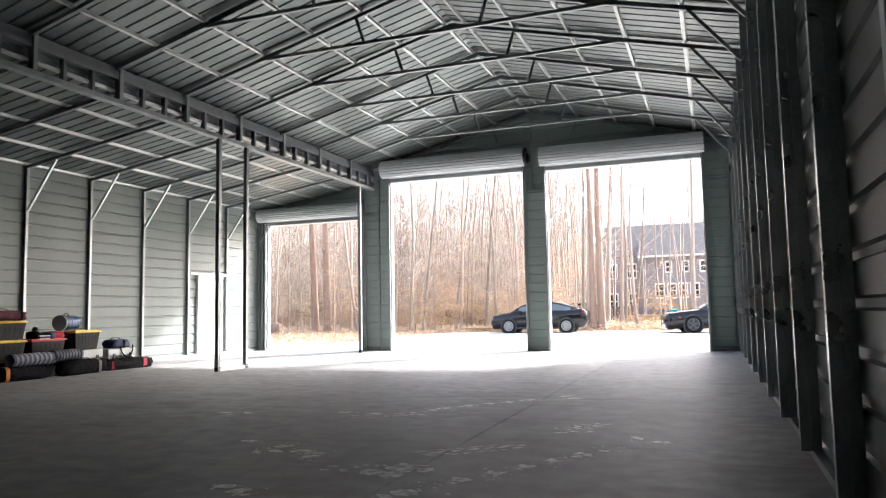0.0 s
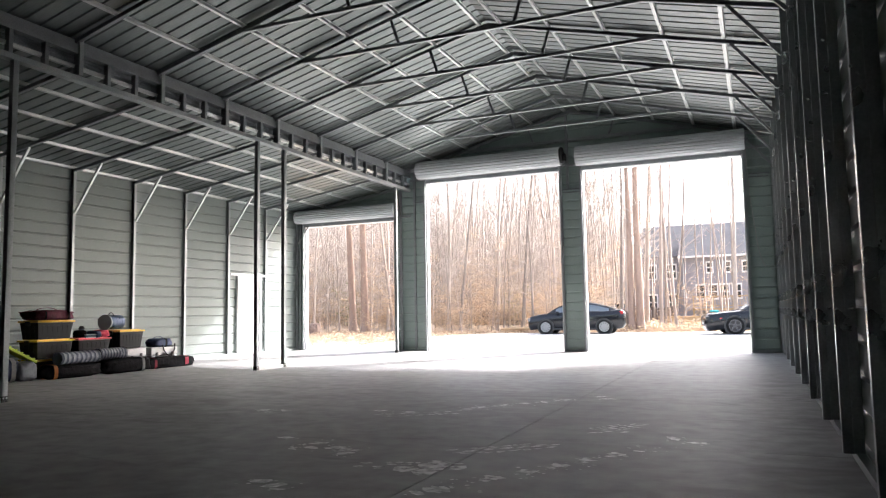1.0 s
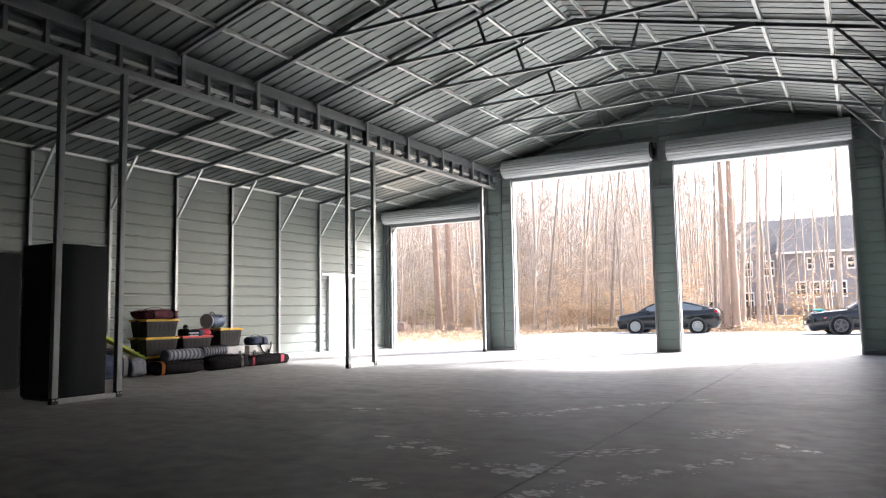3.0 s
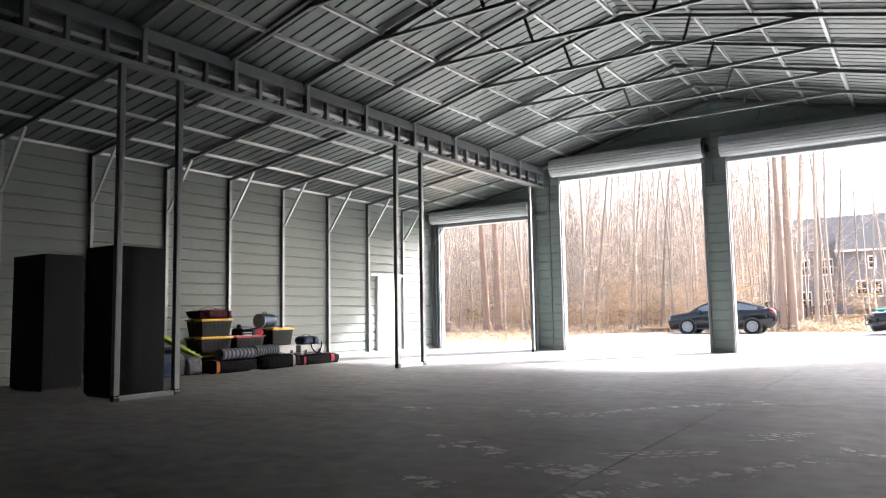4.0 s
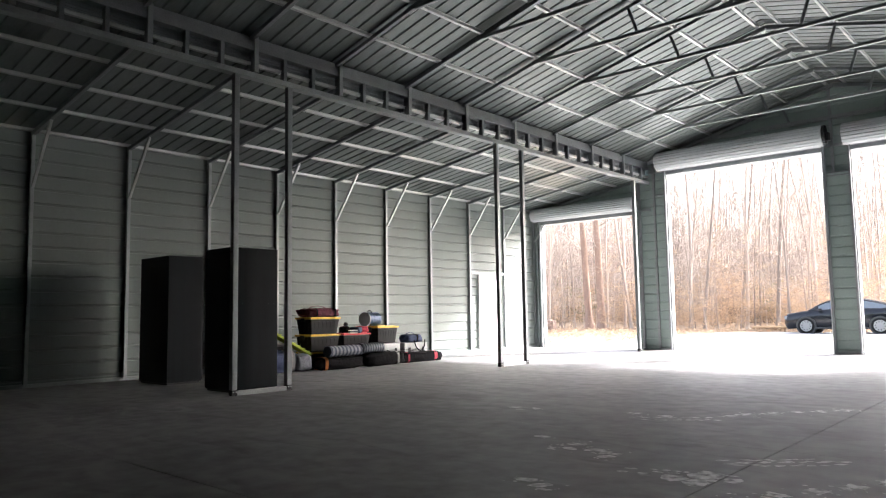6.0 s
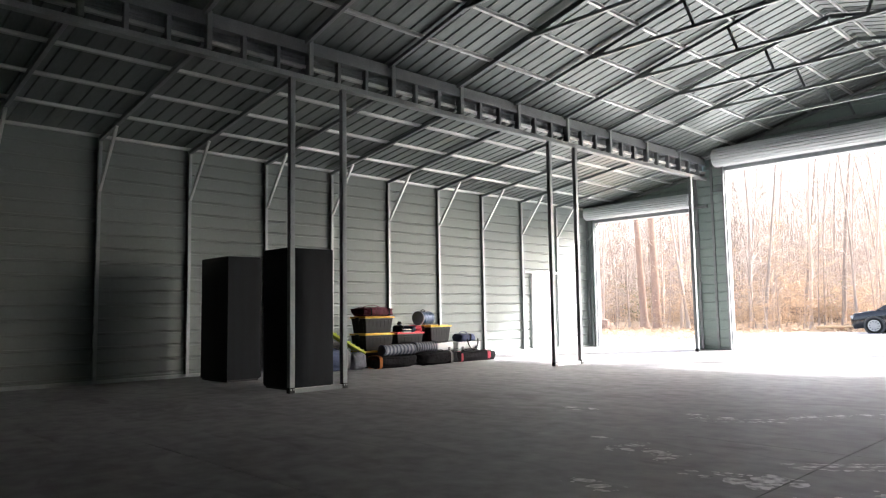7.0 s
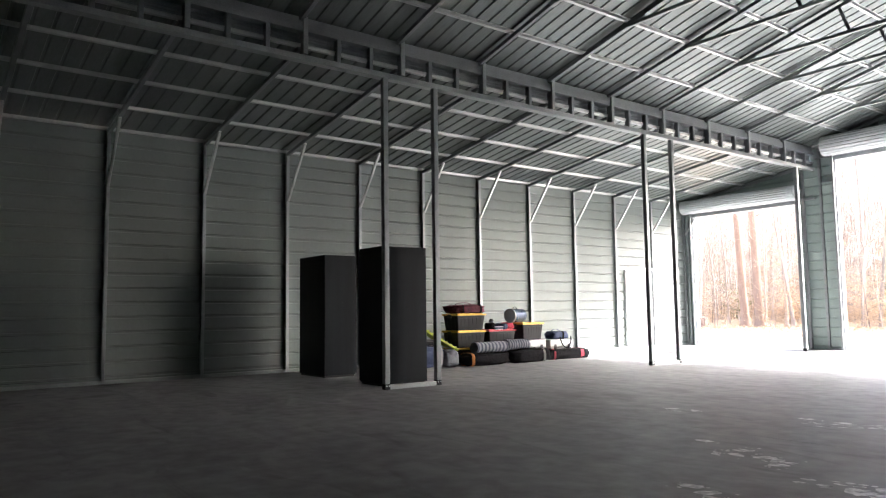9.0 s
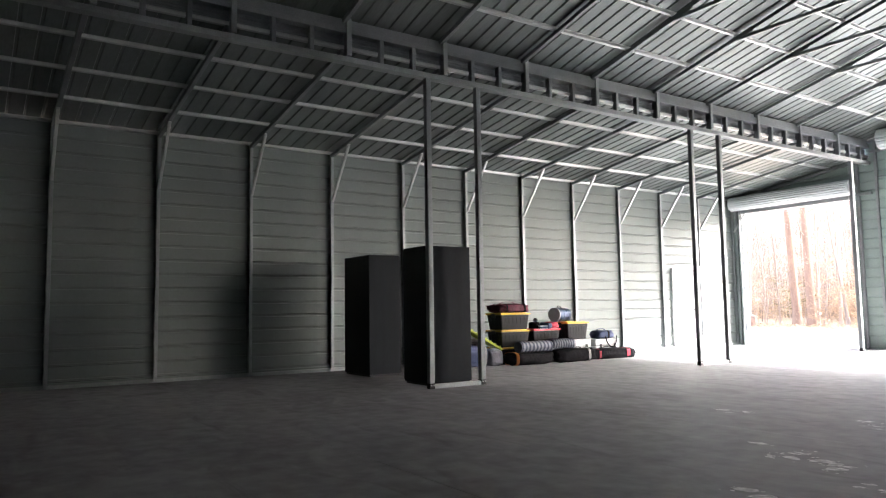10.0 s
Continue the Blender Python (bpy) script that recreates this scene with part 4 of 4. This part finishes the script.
        part("headlight", box(x0 - 0.05, x0 + 0.38, min(s * hw * 0.66, s * hw * 1.045), max(s * hw * 0.66, s * hw * 1.045), hi - 0.16, hi - 0.015, 0.035), BLACK if sporty else LAMP_CLEAR, t, "headlight")
        x1, lo, hi, hw = stations[-2]
        part("tail_light", box(x1 - 0.24, x1 + 0.05, min(s * hw * 0.6, s * hw * 0.99), max(s * hw * 0.6, s * hw * 0.99), hi - 0.17, hi - 0.03, 0.03), LAMP_RED, t, "red tail light")
        part("sill", box(wheels[0] + 0.36, wheels[1] - 0.36, min(s * (width / 2 - 0.06), s * (width / 2 - 0.005)), max(s * (width / 2 - 0.06), s * (width / 2 - 0.005)), 0.18, 0.27, 0.015), BLACK, t)
        for xd in ((cabin[0][0] + 1.25), (cabin[0][0] + 2.15)):
            part("door_handle", box(xd, xd + 0.17, min(s * (width / 2 - 0.03), s * (width / 2 + 0.006)), max(s * (width / 2 - 0.03), s * (width / 2 + 0.006)), 0.80, 0.83, 0.006), CAR_PAINT, t)
    xa = stations[0][0]
    if sporty:
        for s in (-1, 1):
            part("side_marker", box(-1.98, -1.90, min(s * 0.935, s * 0.952), max(s * 0.935, s * 0.952), 0.62, 0.66, 0.004), LAMP_RED, t, "red side marker")
    part("grille", box(xa - 0.012, xa + 0.06, -0.5, 0.5, 0.36, 0.56, 0.01), BLACK, t)
    part("number_plate", box(xa - 0.025, xa - 0.012, -0.16, 0.16, 0.40, 0.5, 0.002), WHITE, t, "pale plate")
    return t


SEDAN = [(-2.2, 0.32, 0.64, 0.66), (-2.13, 0.22, 0.74, 0.79), (-1.85, 0.21, 0.83, 0.86), (-1.2, 0.22, 0.93, 0.885), (-0.6, 0.22, 0.98, 0.89), (0.3, 0.22, 0.98, 0.89), (1.2, 0.22, 1.0, 0.89), (1.7, 0.23, 1.04, 0.87), (2.08, 0.27, 1.03, 0.81), (2.2, 0.40, 0.92, 0.72)]
SEDAN_TOP = [(-1.25, 0.96, 0.76), (-0.80, 1.22, 0.67), (-0.36, 1.37, 0.61), (0.15, 1.425, 0.60), (0.70, 1.39, 0.59), (1.25, 1.26, 0.63), (1.88, 1.07, 0.70)]
sedan = car((-7.34, 32.5, -0.04), 3, "black compact sedan parked on the gravel", SEDAN, SEDAN_TOP, (-1.33, 1.30), "silver")
MUSCLE = [(-2.5, 0.30, 0.66, 0.76), (-2.44, 0.20, 0.74, 0.86), (-2.1, 0.18, 0.83, 0.93), (-1.4, 0.2, 0.91, 0.95), (-0.7, 0.2, 0.98, 0.95), (0.4, 0.2, 1.0, 0.95), (1.4, 0.2, 1.04, 0.95), (2.0, 0.22, 1.06, 0.93), (2.4, 0.28, 1.03, 0.87), (2.5, 0.38, 0.9, 0.78)]
MUSCLE_TOP = [(-1.15, 0.97, 0.80), (-0.65, 1.22, 0.70), (-0.15, 1.40, 0.63), (0.5, 1.465, 0.63), (1.05, 1.42, 0.62), (1.6, 1.25, 0.67), (2.1, 1.08, 0.74)]
car((0.66, 31.41, -0.04), 10, "black muscle sedan with black rims parked on the gravel", MUSCLE, MUSCLE_TOP, (-1.42, 1.55), "dark", True, 1.9)
copy_thing(sedan, pose(-9.1, 52, 0.05, 0, 0, 10))["label"] = "dark sedan parked far off between the trees"

# ---- house behind the trees ----
house = thing("house", "grey two-storey house with a shingled roof behind the trees", "house", (0, 66, 0))
part("wall", box(-9.0, 9.0, 0, 9, 0, 5.9), SIDING, house)
part("wall", box(-5.3, 9.0, -2.0, -0.002, 0, 5.5), SIDING, house)
for x0, x1, y0, y1, ze, zr in ((-9.4, 9.5, -0.5, 9.5, 5.6, 8.9), (-5.7, 9.4, -2.5, 3.5, 5.4, 7.4)):
    bm = bmesh.new()
    ym = (y0 + y1) / 2
    a = [bm.verts.new(p) for p in ((x0, y0, ze), (x0, ym, zr), (x0, y1, ze))]
    b = [bm.verts.new(p) for p in ((x1, y0, ze), (x1, ym, zr), (x1, y1, ze))]
    for i in range(3):
        j = (i + 1) % 3
        bm.faces.new((a[i], a[j], b[j], b[i]))
    bm.faces.new(a)
    bm.faces.new(b)
    bmesh.ops.recalc_face_normals(bm, faces=bm.faces)
    part("roof", bm, SHINGLE, house)


def house_window(x, y, z, w, h):
    f = part("window", box(x - w / 2 - 0.1, x + w / 2 + 0.1, y - 0.06, y - 0.003, z - h / 2 - 0.1, z + h / 2 + 0.1), WHITE, house, "white framed window")
    for zz in (z - h / 4, z + h / 4):
        part("pane", box(x - w / 2, x + w / 2, y - 0.075, y - 0.06, zz - h / 4 + 0.04, zz + h / 4 - 0.04), PANE, f, "dark pane")


for x in (-3.2, -1.8, -0.4, 2.6, 5.0):
    house_window(x, -2.0, 4.45, 0.40, 0.85)
for x in (-4.0, -3.0, -2.1, -1.15, 0.9, 2.7, 4.2):
    house_window(x, -2.0, 2.4, 0.6, 1.15)
for x in (-8.2, -6.5):
    house_window(x, 0, 4.3, 0.7, 1.2)
    house_window(x, 0, 1.6, 0.7, 1.3)
part("fascia", box(-5.7, 9.4, -2.55, -2.50, 5.3, 5.46), WHITE, house, "white fascia")
deck = thing("deck", "timber deck with rail behind the house", "deck", (0, 66, 0))
part("deck_floor", box(-4.5, 8, -5.0, -2.1, 0.85, 1.0), TIMBER, deck)
for i in range(9):
    x = -4.4 + i * 1.5
    part("post", box(x - 0.06, x + 0.06, -5.0, -4.88, 0, 1.95), TIMBER, deck)
part("rail", box(-4.5, 8, -5.0, -4.9, 1.9, 2.0), TIMBER, deck)
part("rail", box(-4.5, 8, -4.98, -4.92, 1.15, 1.22), TIMBER, deck)
for i in range(60):
    part("baluster", box(-4.4 + i * 0.205, -4.37 + i * 0.205, -4.97, -4.93, 1.22, 1.9), TIMBER, deck)

part("shutter_board", box(-5.36, -5.30, -2.06, -1.94, 0, 5.3), WHITE, house, "white corner board")
# weathered board fences deep in the wood
FENCE_WOOD = mat("weathered_fence_board", (0.13, 0.10, 0.085), 0.9, 0.0, 3, 0.3, 25, 0.004, rand=0.5)


def board_fence(at, rz, length):
    t = thing("board_fence", "weathered dark brown board fence deep in the wood", "fence", at, rz, "fences in the wood")
    n = int(length / 0.2)
    for i in range(n):
        x = -length / 2 + (i + 0.5) * length / n
        part("board", box(x - 0.085, x + 0.085, -0.012, 0.012, 0.05, 1.05 + 0.03 * math.sin(i * 2.3), 0.004), FENCE_WOOD, t)
    for z in (0.3, 0.85):
        part("rail", box(-length / 2, length / 2, 0.014, 0.06, z, z + 0.09, 0.004), FENCE_WOOD, t)
    for i in range(int(length / 2.4) + 1):
        x = -length / 2 + i * length / int(length / 2.4)
        part("post", box(x - 0.05, x + 0.05, 0.062, 0.16, -0.2, 1.12, 0.006), FENCE_WOOD, t)
    return t


board_fence((-15.5, 46.0, 0.06), 2, 4.2)
board_fence((-6.2, 50.0, 0.08), -3, 2.6)
# things left between the trees
t = thing("lumber_stack", "stack of pale yellow lumber at the wood's edge", "lumber", (-3.5, 41.5, 0.1), 8)
for k in range(4):
    for i in range(6):
        part("board", box(-1.3 + 0.05 * math.sin(i * 3 + k), 1.3 + 0.06 * math.cos(i * 2 + k), -0.5 + i * 0.165, -0.35 + i * 0.165, k * 0.13, k * 0.13 + 0.11, 0.008), TIMBER, t)
t = thing("tree_stump", "weathered reddish tree stump among dry leaves", "stump", (-22.9, 34.2, -0.1))
part("stump", lump("stump", (0.7, 0.6, 0.65), 31, wob=0.25), BARK_BROWN, t)
tagged(obj("hood_cloth", lump("cloth", (0.36, 0.3, 0.09), 33, wob=0.12), TEAL), "turquoise cloth lying on the car's hood", "cloth").matrix_basis = pose(-1.36, 31.05, 0.842, 0, 0, 15)

# ---- woods ----
class Limbs:
    def __init__(self):
        self.v, self.f = [], []

    def limb(self, rng, p, d, length, r0, r1, seg, sides, wob, lift=0.0):
        p, d = np.array(p, float), np.array(d, float)
        d /= np.linalg.norm(d)
        pts = [p.copy()]
        for i in range(seg):
            d = d + np.array([rng.gauss(0, wob), rng.gauss(0, wob), rng.gauss(0, wob * 0.5) + lift])
            d /= np.linalg.norm(d)
            p = p + d * length / seg
            pts.append(p.copy())
        base = len(self.v)
        ax = np.cross(d, [0.3, 0.9, 0.1])
        ax /= np.linalg.norm(ax)
        ay = np.cross(d, ax)
        for i, q in enumerate(pts):
            r = r0 + (r1 - r0) * i / seg
            for s in range(sides):
                a = 2 * math.pi * s / sides
                self.v.append(tuple(q + r * (math.cos(a) * ax + math.sin(a) * ay)))
        for i in range(seg):
            for s in range(sides):
                s2 = (s + 1) % sides
                self.f.append((base + i * sides + s, base + i * sides + s2, base + (i + 1) * sides + s2, base + (i + 1) * sides + s))
        return pts

    def leaf(self, rng, p, size):
        a, b = rng.uniform(0, 6.28), rng.uniform(-0.9, 0.9)
        u = np.array([math.cos(a), math.sin(a), b]) * size
        w = np.array([-math.sin(a), math.cos(a), rng.uniform(-0.6, 0.6)]) * size * 0.5
        base = len(self.v)
        p = np.array(p)
        for q in (p, p + u * 0.5 + w, p + u, p + u * 0.5 - w):
            self.v.append(tuple(q))
        self.f.append((base, base + 1, base + 2, base + 3))

    def mesh(self, name, material, smooth=True):
        me = bpy.data.meshes.new(name)
        me.from_pydata(self.v, [], self.f)
        me.materials.append(material)
        if smooth:
            me.polygons.foreach_set("use_smooth", [True] * len(me.polygons))
        return me


def tree_kind(seed, height, r, low, dense, fork=False, sway=1.0):
    rng = random.Random(seed)
    trunk, crown = Limbs(), Limbs()
    lean = (sway * rng.gauss(0, 0.03), sway * rng.gauss(0, 0.03), 1)
    stems = [trunk.limb(rng, (0, 0, -0.3), lean, height, r, r * 0.25, 14, 8, 0.022 * sway)]
    trunk.limb(rng, (0, 0, -0.3), (0, 0, 1), 0.8, r * 1.5, r * 0.95, 3, 8, 0.0)
    if fork:
        stems.append(trunk.limb(rng, stems[0][2], (0.22, 0.05, 1), height * 0.75, r * 0.7, r * 0.2, 10, 7, 0.02, 0.02))
    for st in stems:
        for i in range(dense):
            f = low + (1 - low) * (i + rng.random()) / dense
            k = min(len(st) - 2, int(f * (len(st) - 1)))
            p = st[k] + (st[k + 1] - st[k]) * (f * (len(st) - 1) - k)
            a = rng.uniform(0, 6.28)
            L = (0.9 + 2.6 * (1 - f)) * rng.uniform(0.5, 1.2)
            br = crown.limb(rng, p, (math.cos(a), math.sin(a), rng.uniform(0.2, 1.0)), L, 0.012 + r * 0.16 * (1 - f), 0.006, 4, 4, 0.16, 0.06)
            for j in range(7):
                q = br[rng.randint(1, 4)]
                b = a + rng.uniform(-1.2, 1.2)
                crown.limb(rng, q, (math.cos(b), math.sin(b), rng.uniform(-0.1, 0.9)), L * rng.uniform(0.25, 0.55), 0.008, 0.004, 2, 3, 0.2, 0.05)
    return trunk.mesh("trunk", BARK), crown.mesh("crown", TWIG)


def sapling_kind(seed, height, leaves, leaf_mat):
    rng = random.Random(seed)
    stem, fol = Limbs(), Limbs()
    for s in range(1):
        st = stem.limb(rng, (rng.gauss(0, 0.15), rng.gauss(0, 0.15), -0.2), (rng.gauss(0, 0.12), rng.gauss(0, 0.12), 1), height * rng.uniform(0.6, 1.0), 0.028, 0.008, 7, 5, 0.05)
        for i in range(22):
            k = rng.randint(1, 6)
            a = rng.uniform(0, 6.28)
            br = fol.limb(rng, st[k], (math.cos(a), math.sin(a), rng.uniform(0.0, 0.7)), rng.uniform(0.5, 1.5), 0.010, 0.004, 3, 3, 0.18, 0.02)
            fol.limb(rng, br[1], (math.cos(a + 1), math.sin(a + 1), 0.4), 0.6, 0.006, 0.003, 2, 3, 0.2)
            for j in range(leaves):
                q = br[rng.randint(1, 3)] + np.array([rng.gauss(0, 0.18), rng.gauss(0, 0.18), rng.gauss(0, 0.13)])
                fol.leaf(rng, q, rng.uniform(0.035, 0.08))
    return stem.mesh("stem", TWIG), fol.mesh("foliage", leaf_mat, False)


def plant(name, label, category, group, kinds, names, spots):
    for (x, y, k, s, rz) in spots:
        t = thing(name, label, category, (x, y, 0), rz, group)
        t.scale = (s, s, s)
        for nm, me in zip(names, kinds[k]):
            ob = new(nm, me)
            ob.parent = t
            if nm in ("crown", "foliage"):
                ob["kind"] = "stuff"


KINDS = [tree_kind(1, 15, 0.085, 0.10, 34), tree_kind(2, 14, 0.06, 0.08, 32), tree_kind(3, 16, 0.12, 0.16, 34), tree_kind(4, 13, 0.045, 0.06, 30),
         tree_kind(5, 16, 0.15, 0.2, 30, True), tree_kind(6, 11, 0.032, 0.06, 26), tree_kind(7, 16, 0.22, 0.22, 30, False, 0.6), tree_kind(8, 16, 0.25, 0.3, 26, False, 0.35),
         tree_kind(9, 15, 0.085, 0.5, 22), tree_kind(10, 15, 0.06, 0.45, 22), tree_kind(11, 16, 0.12, 0.5, 20)]
for k in (6, 7):
    KINDS[k][0].materials[0] = BARK_BROWN
rng = random.Random(11)
spots = []


def clear(x, y):
    if y < 36.0 and x > -14:
        return False
    if -10.5 < x < 10.5 and 59.5 < y < 77:
        return False
    if -13 < x < -6 and 50 < y < 54:
        return False
    return True


# large trunks that stand out
BIG = [(-21.95, 37.0, 7, 1.0), (-20.85, 36.5, 7, 1.0), (-5.50, 36.3, 6, 0.85), (-5.10, 36.4, 6, 0.95), (-5.84, 37.0, 2, 0.9), (-6.27, 38.0, 2, 0.8), (-5.42, 41.0, 4, 0.9), (-4.27, 38.0, 2, 0.95),
       (-0.69, 37.0, 2, 1.0), (-4.25, 39.5, 0, 0.9), (-4.08, 40.5, 1, 0.95), (-3.54, 38.0, 0, 1.0), (-2.55, 42.0, 3, 0.9), (-1.64, 46.0, 3, 0.9), (-7.02, 40.0, 1, 0.9), (-7.98, 39.0, 3, 0.9),
       (-16.2, 38.0, 2, 1.0), (-13.2, 38.0, 0, 1.1), (-12.54, 38.0, 3, 1.0), (-11.68, 38.0, 2, 0.95), (-10.27, 38.0, 1, 1.0), (-9.81, 38.0, 2, 0.85)]
TALL = {0: 8, 1: 9, 2: 10, 3: 9}     # stems with high crowns, before the house
for x, y, k, s in BIG:
    spots.append((x, y, TALL.get(k, k) if x > -8.5 else k, s, rng.uniform(0, 360)))
tries = 0
while len(spots) < 298 and tries < 4000:
    tries += 1
    y = 36 + 38 * rng.random() ** 1.3
    x = rng.uniform(-0.85 * (y + 4), 0.28 * y + 3)
    if not clear(x, y) or any((x - a) ** 2 + (y - b) ** 2 < 0.5 for a, b, *_ in spots):
        continue
    if x > -7.2 and rng.random() < (0.985 if y > 40 else 0.97):
        continue
    spots.append((x, y, rng.choice((0, 0, 1, 1, 1, 2, 3, 3, 3, 5, 5, 5, 5)), rng.uniform(0.8, 1.0) * (0.85 + max(0, y - 36) / 90), rng.uniform(0, 360)))
plant("tree", "tall bare winter tree with pale bark and thin twigs", "tree", "bare trees of the wood", KINDS, ("trunk", "crown"), spots)

SAPS = [sapling_kind(21, 4.5, 16, LEAF), sapling_kind(22, 3.4, 18, LEAF), sapling_kind(23, 6.0, 14, LEAF), sapling_kind(24, 2.4, 20, LEAF), sapling_kind(25, 3.2, 16, LEAF_G)]
spots = [(-3.6, 38.2, 1, 1.2, 40), (-1.9, 38.6, 0, 1.0, 200), (-0.2, 38.8, 2, 0.9, 100)]
while len(spots) < 240:
    y = 35.4 + 30 * rng.random() ** 1.5
    x = rng.uniform(-0.85 * (y + 4), 0.28 * y + 3)
    if not clear(x, y):
        continue
    if x > -6.5 and rng.random() < 0.96:
        continue
    spots.append((x, y, rng.choice((0, 0, 1, 1, 2, 2, 3, 3, 4) if rng.random() < 0.3 else (0, 1, 2, 3)), rng.uniform(0.7, 1.3), rng.uniform(0, 360)))
while len(spots) < 264:
    spots.append((rng.uniform(-17, -7.5), rng.uniform(37, 46), rng.choice((0, 2, 2, 1)), rng.uniform(0.9, 1.4), rng.uniform(0, 360)))
plant("sapling", "slender sapling holding dry tan leaves", "sapling", "saplings of the wood", SAPS, ("stem", "foliage"), spots)

# the far wood, too thick to count
rng = random.Random(77)
far, fol = Limbs(), Limbs()
for i in range(3200):
    y = rng.uniform(48, 100)
    x = rng.uniform(-0.95 * y, 0.35 * y)
    if -11 < x < 11 and 56 < y < 80:
        continue
    if x > -7 and y < 60 and rng.random() < 0.6:
        continue
    h = rng.uniform(9, 17)
    st = far.limb(rng, (x, y, -0.2), (rng.gauss(0, 0.04), 0, 1), h, rng.uniform(0.03, 0.10), 0.015, 5, 3, 0.02)
    for j in range(6):
        far.limb(rng, st[rng.randint(1, 5)], (rng.uniform(-1, 1), rng.uniform(-1, 1), 0.8), rng.uniform(1, 3), 0.025, 0.01, 2, 3, 0.15)
for i in range(80000):
    y = rng.uniform(46, 98)
    x = rng.uniform(-0.95 * y, 0.35 * y)
    if -11 < x < 11 and 59 < y < 80:
        continue
    if x > -8.5 and rng.random() < 0.75:
        continue
    z = abs(rng.gauss(0, 1.0)) * 3.2
    fol.leaf(rng, (x, y, z), rng.uniform(0.05, 0.11))
me = far.mesh("far_wood", TWIG)
tagged(new("far_wood", me), "dense far stand of bare grey-tan stems", "wood", kind="stuff")
me = fol.mesh("far_brush", LEAF, False)
tagged(new("far_brush", me), "tan brush and dry leaves deep in the wood", "brush", kind="stuff")
# fallen logs and brush at the edge of the wood
rng = random.Random(5)
for x, y, L, a in ((-12.1, 35.5, 2.6, 0.04), (-11.6, 35.8, 2.2, -0.05)):
    lg = Limbs()
    lg.limb(rng, (x, y, 0.1), (math.cos(a), math.sin(a), 0.02), L, 0.065, 0.045, 6, 8, 0.02)
    tagged(new("fallen_log", lg.mesh("fallen_log", TIMBER)), "fallen pale log lying at the edge of the wood", "log", "fallen logs")
lit = Limbs()
for i in range(9000):
    x, y = rng.uniform(-30, 12), 33.8 + abs(rng.gauss(0, 1)) * 3.0
    if x < -12.5 and rng.random() < 0.6:
        y = rng.uniform(18, 36)
        x = rng.uniform(-26, -12.9)
    elif y < 35:
        y += 1
    lit.leaf(rng, (x, y, -0.10 + rng.uniform(0.0, 0.10) + (0.1 if y > 38 else 0)), rng.uniform(0.05, 0.12))
for i in range(14000):
    x, y = rng.uniform(-12, 5), 35.6 + 9 * rng.random() ** 1.4
    lit.leaf(rng, (x, y, -0.05 + abs(rng.gauss(0, 0.16)) + (0.1 if y > 38 else 0)), rng.uniform(0.06, 0.14))
for i in range(13000):
    x, y = rng.uniform(-30, -12.9), rng.uniform(19, 37)
    if x > -15.5 and y < 27 - 2 * (x + 15.5):
        continue
    lit.leaf(rng, (x, y, -0.09 + rng.uniform(0.0, 0.08)), rng.uniform(0.07, 0.16))
tagged(new("leaf_scatter", lit.mesh("leaf_scatter", LEAF, False)), "scattered dry tan leaves along the wood's edge", "leaves", kind="stuff")
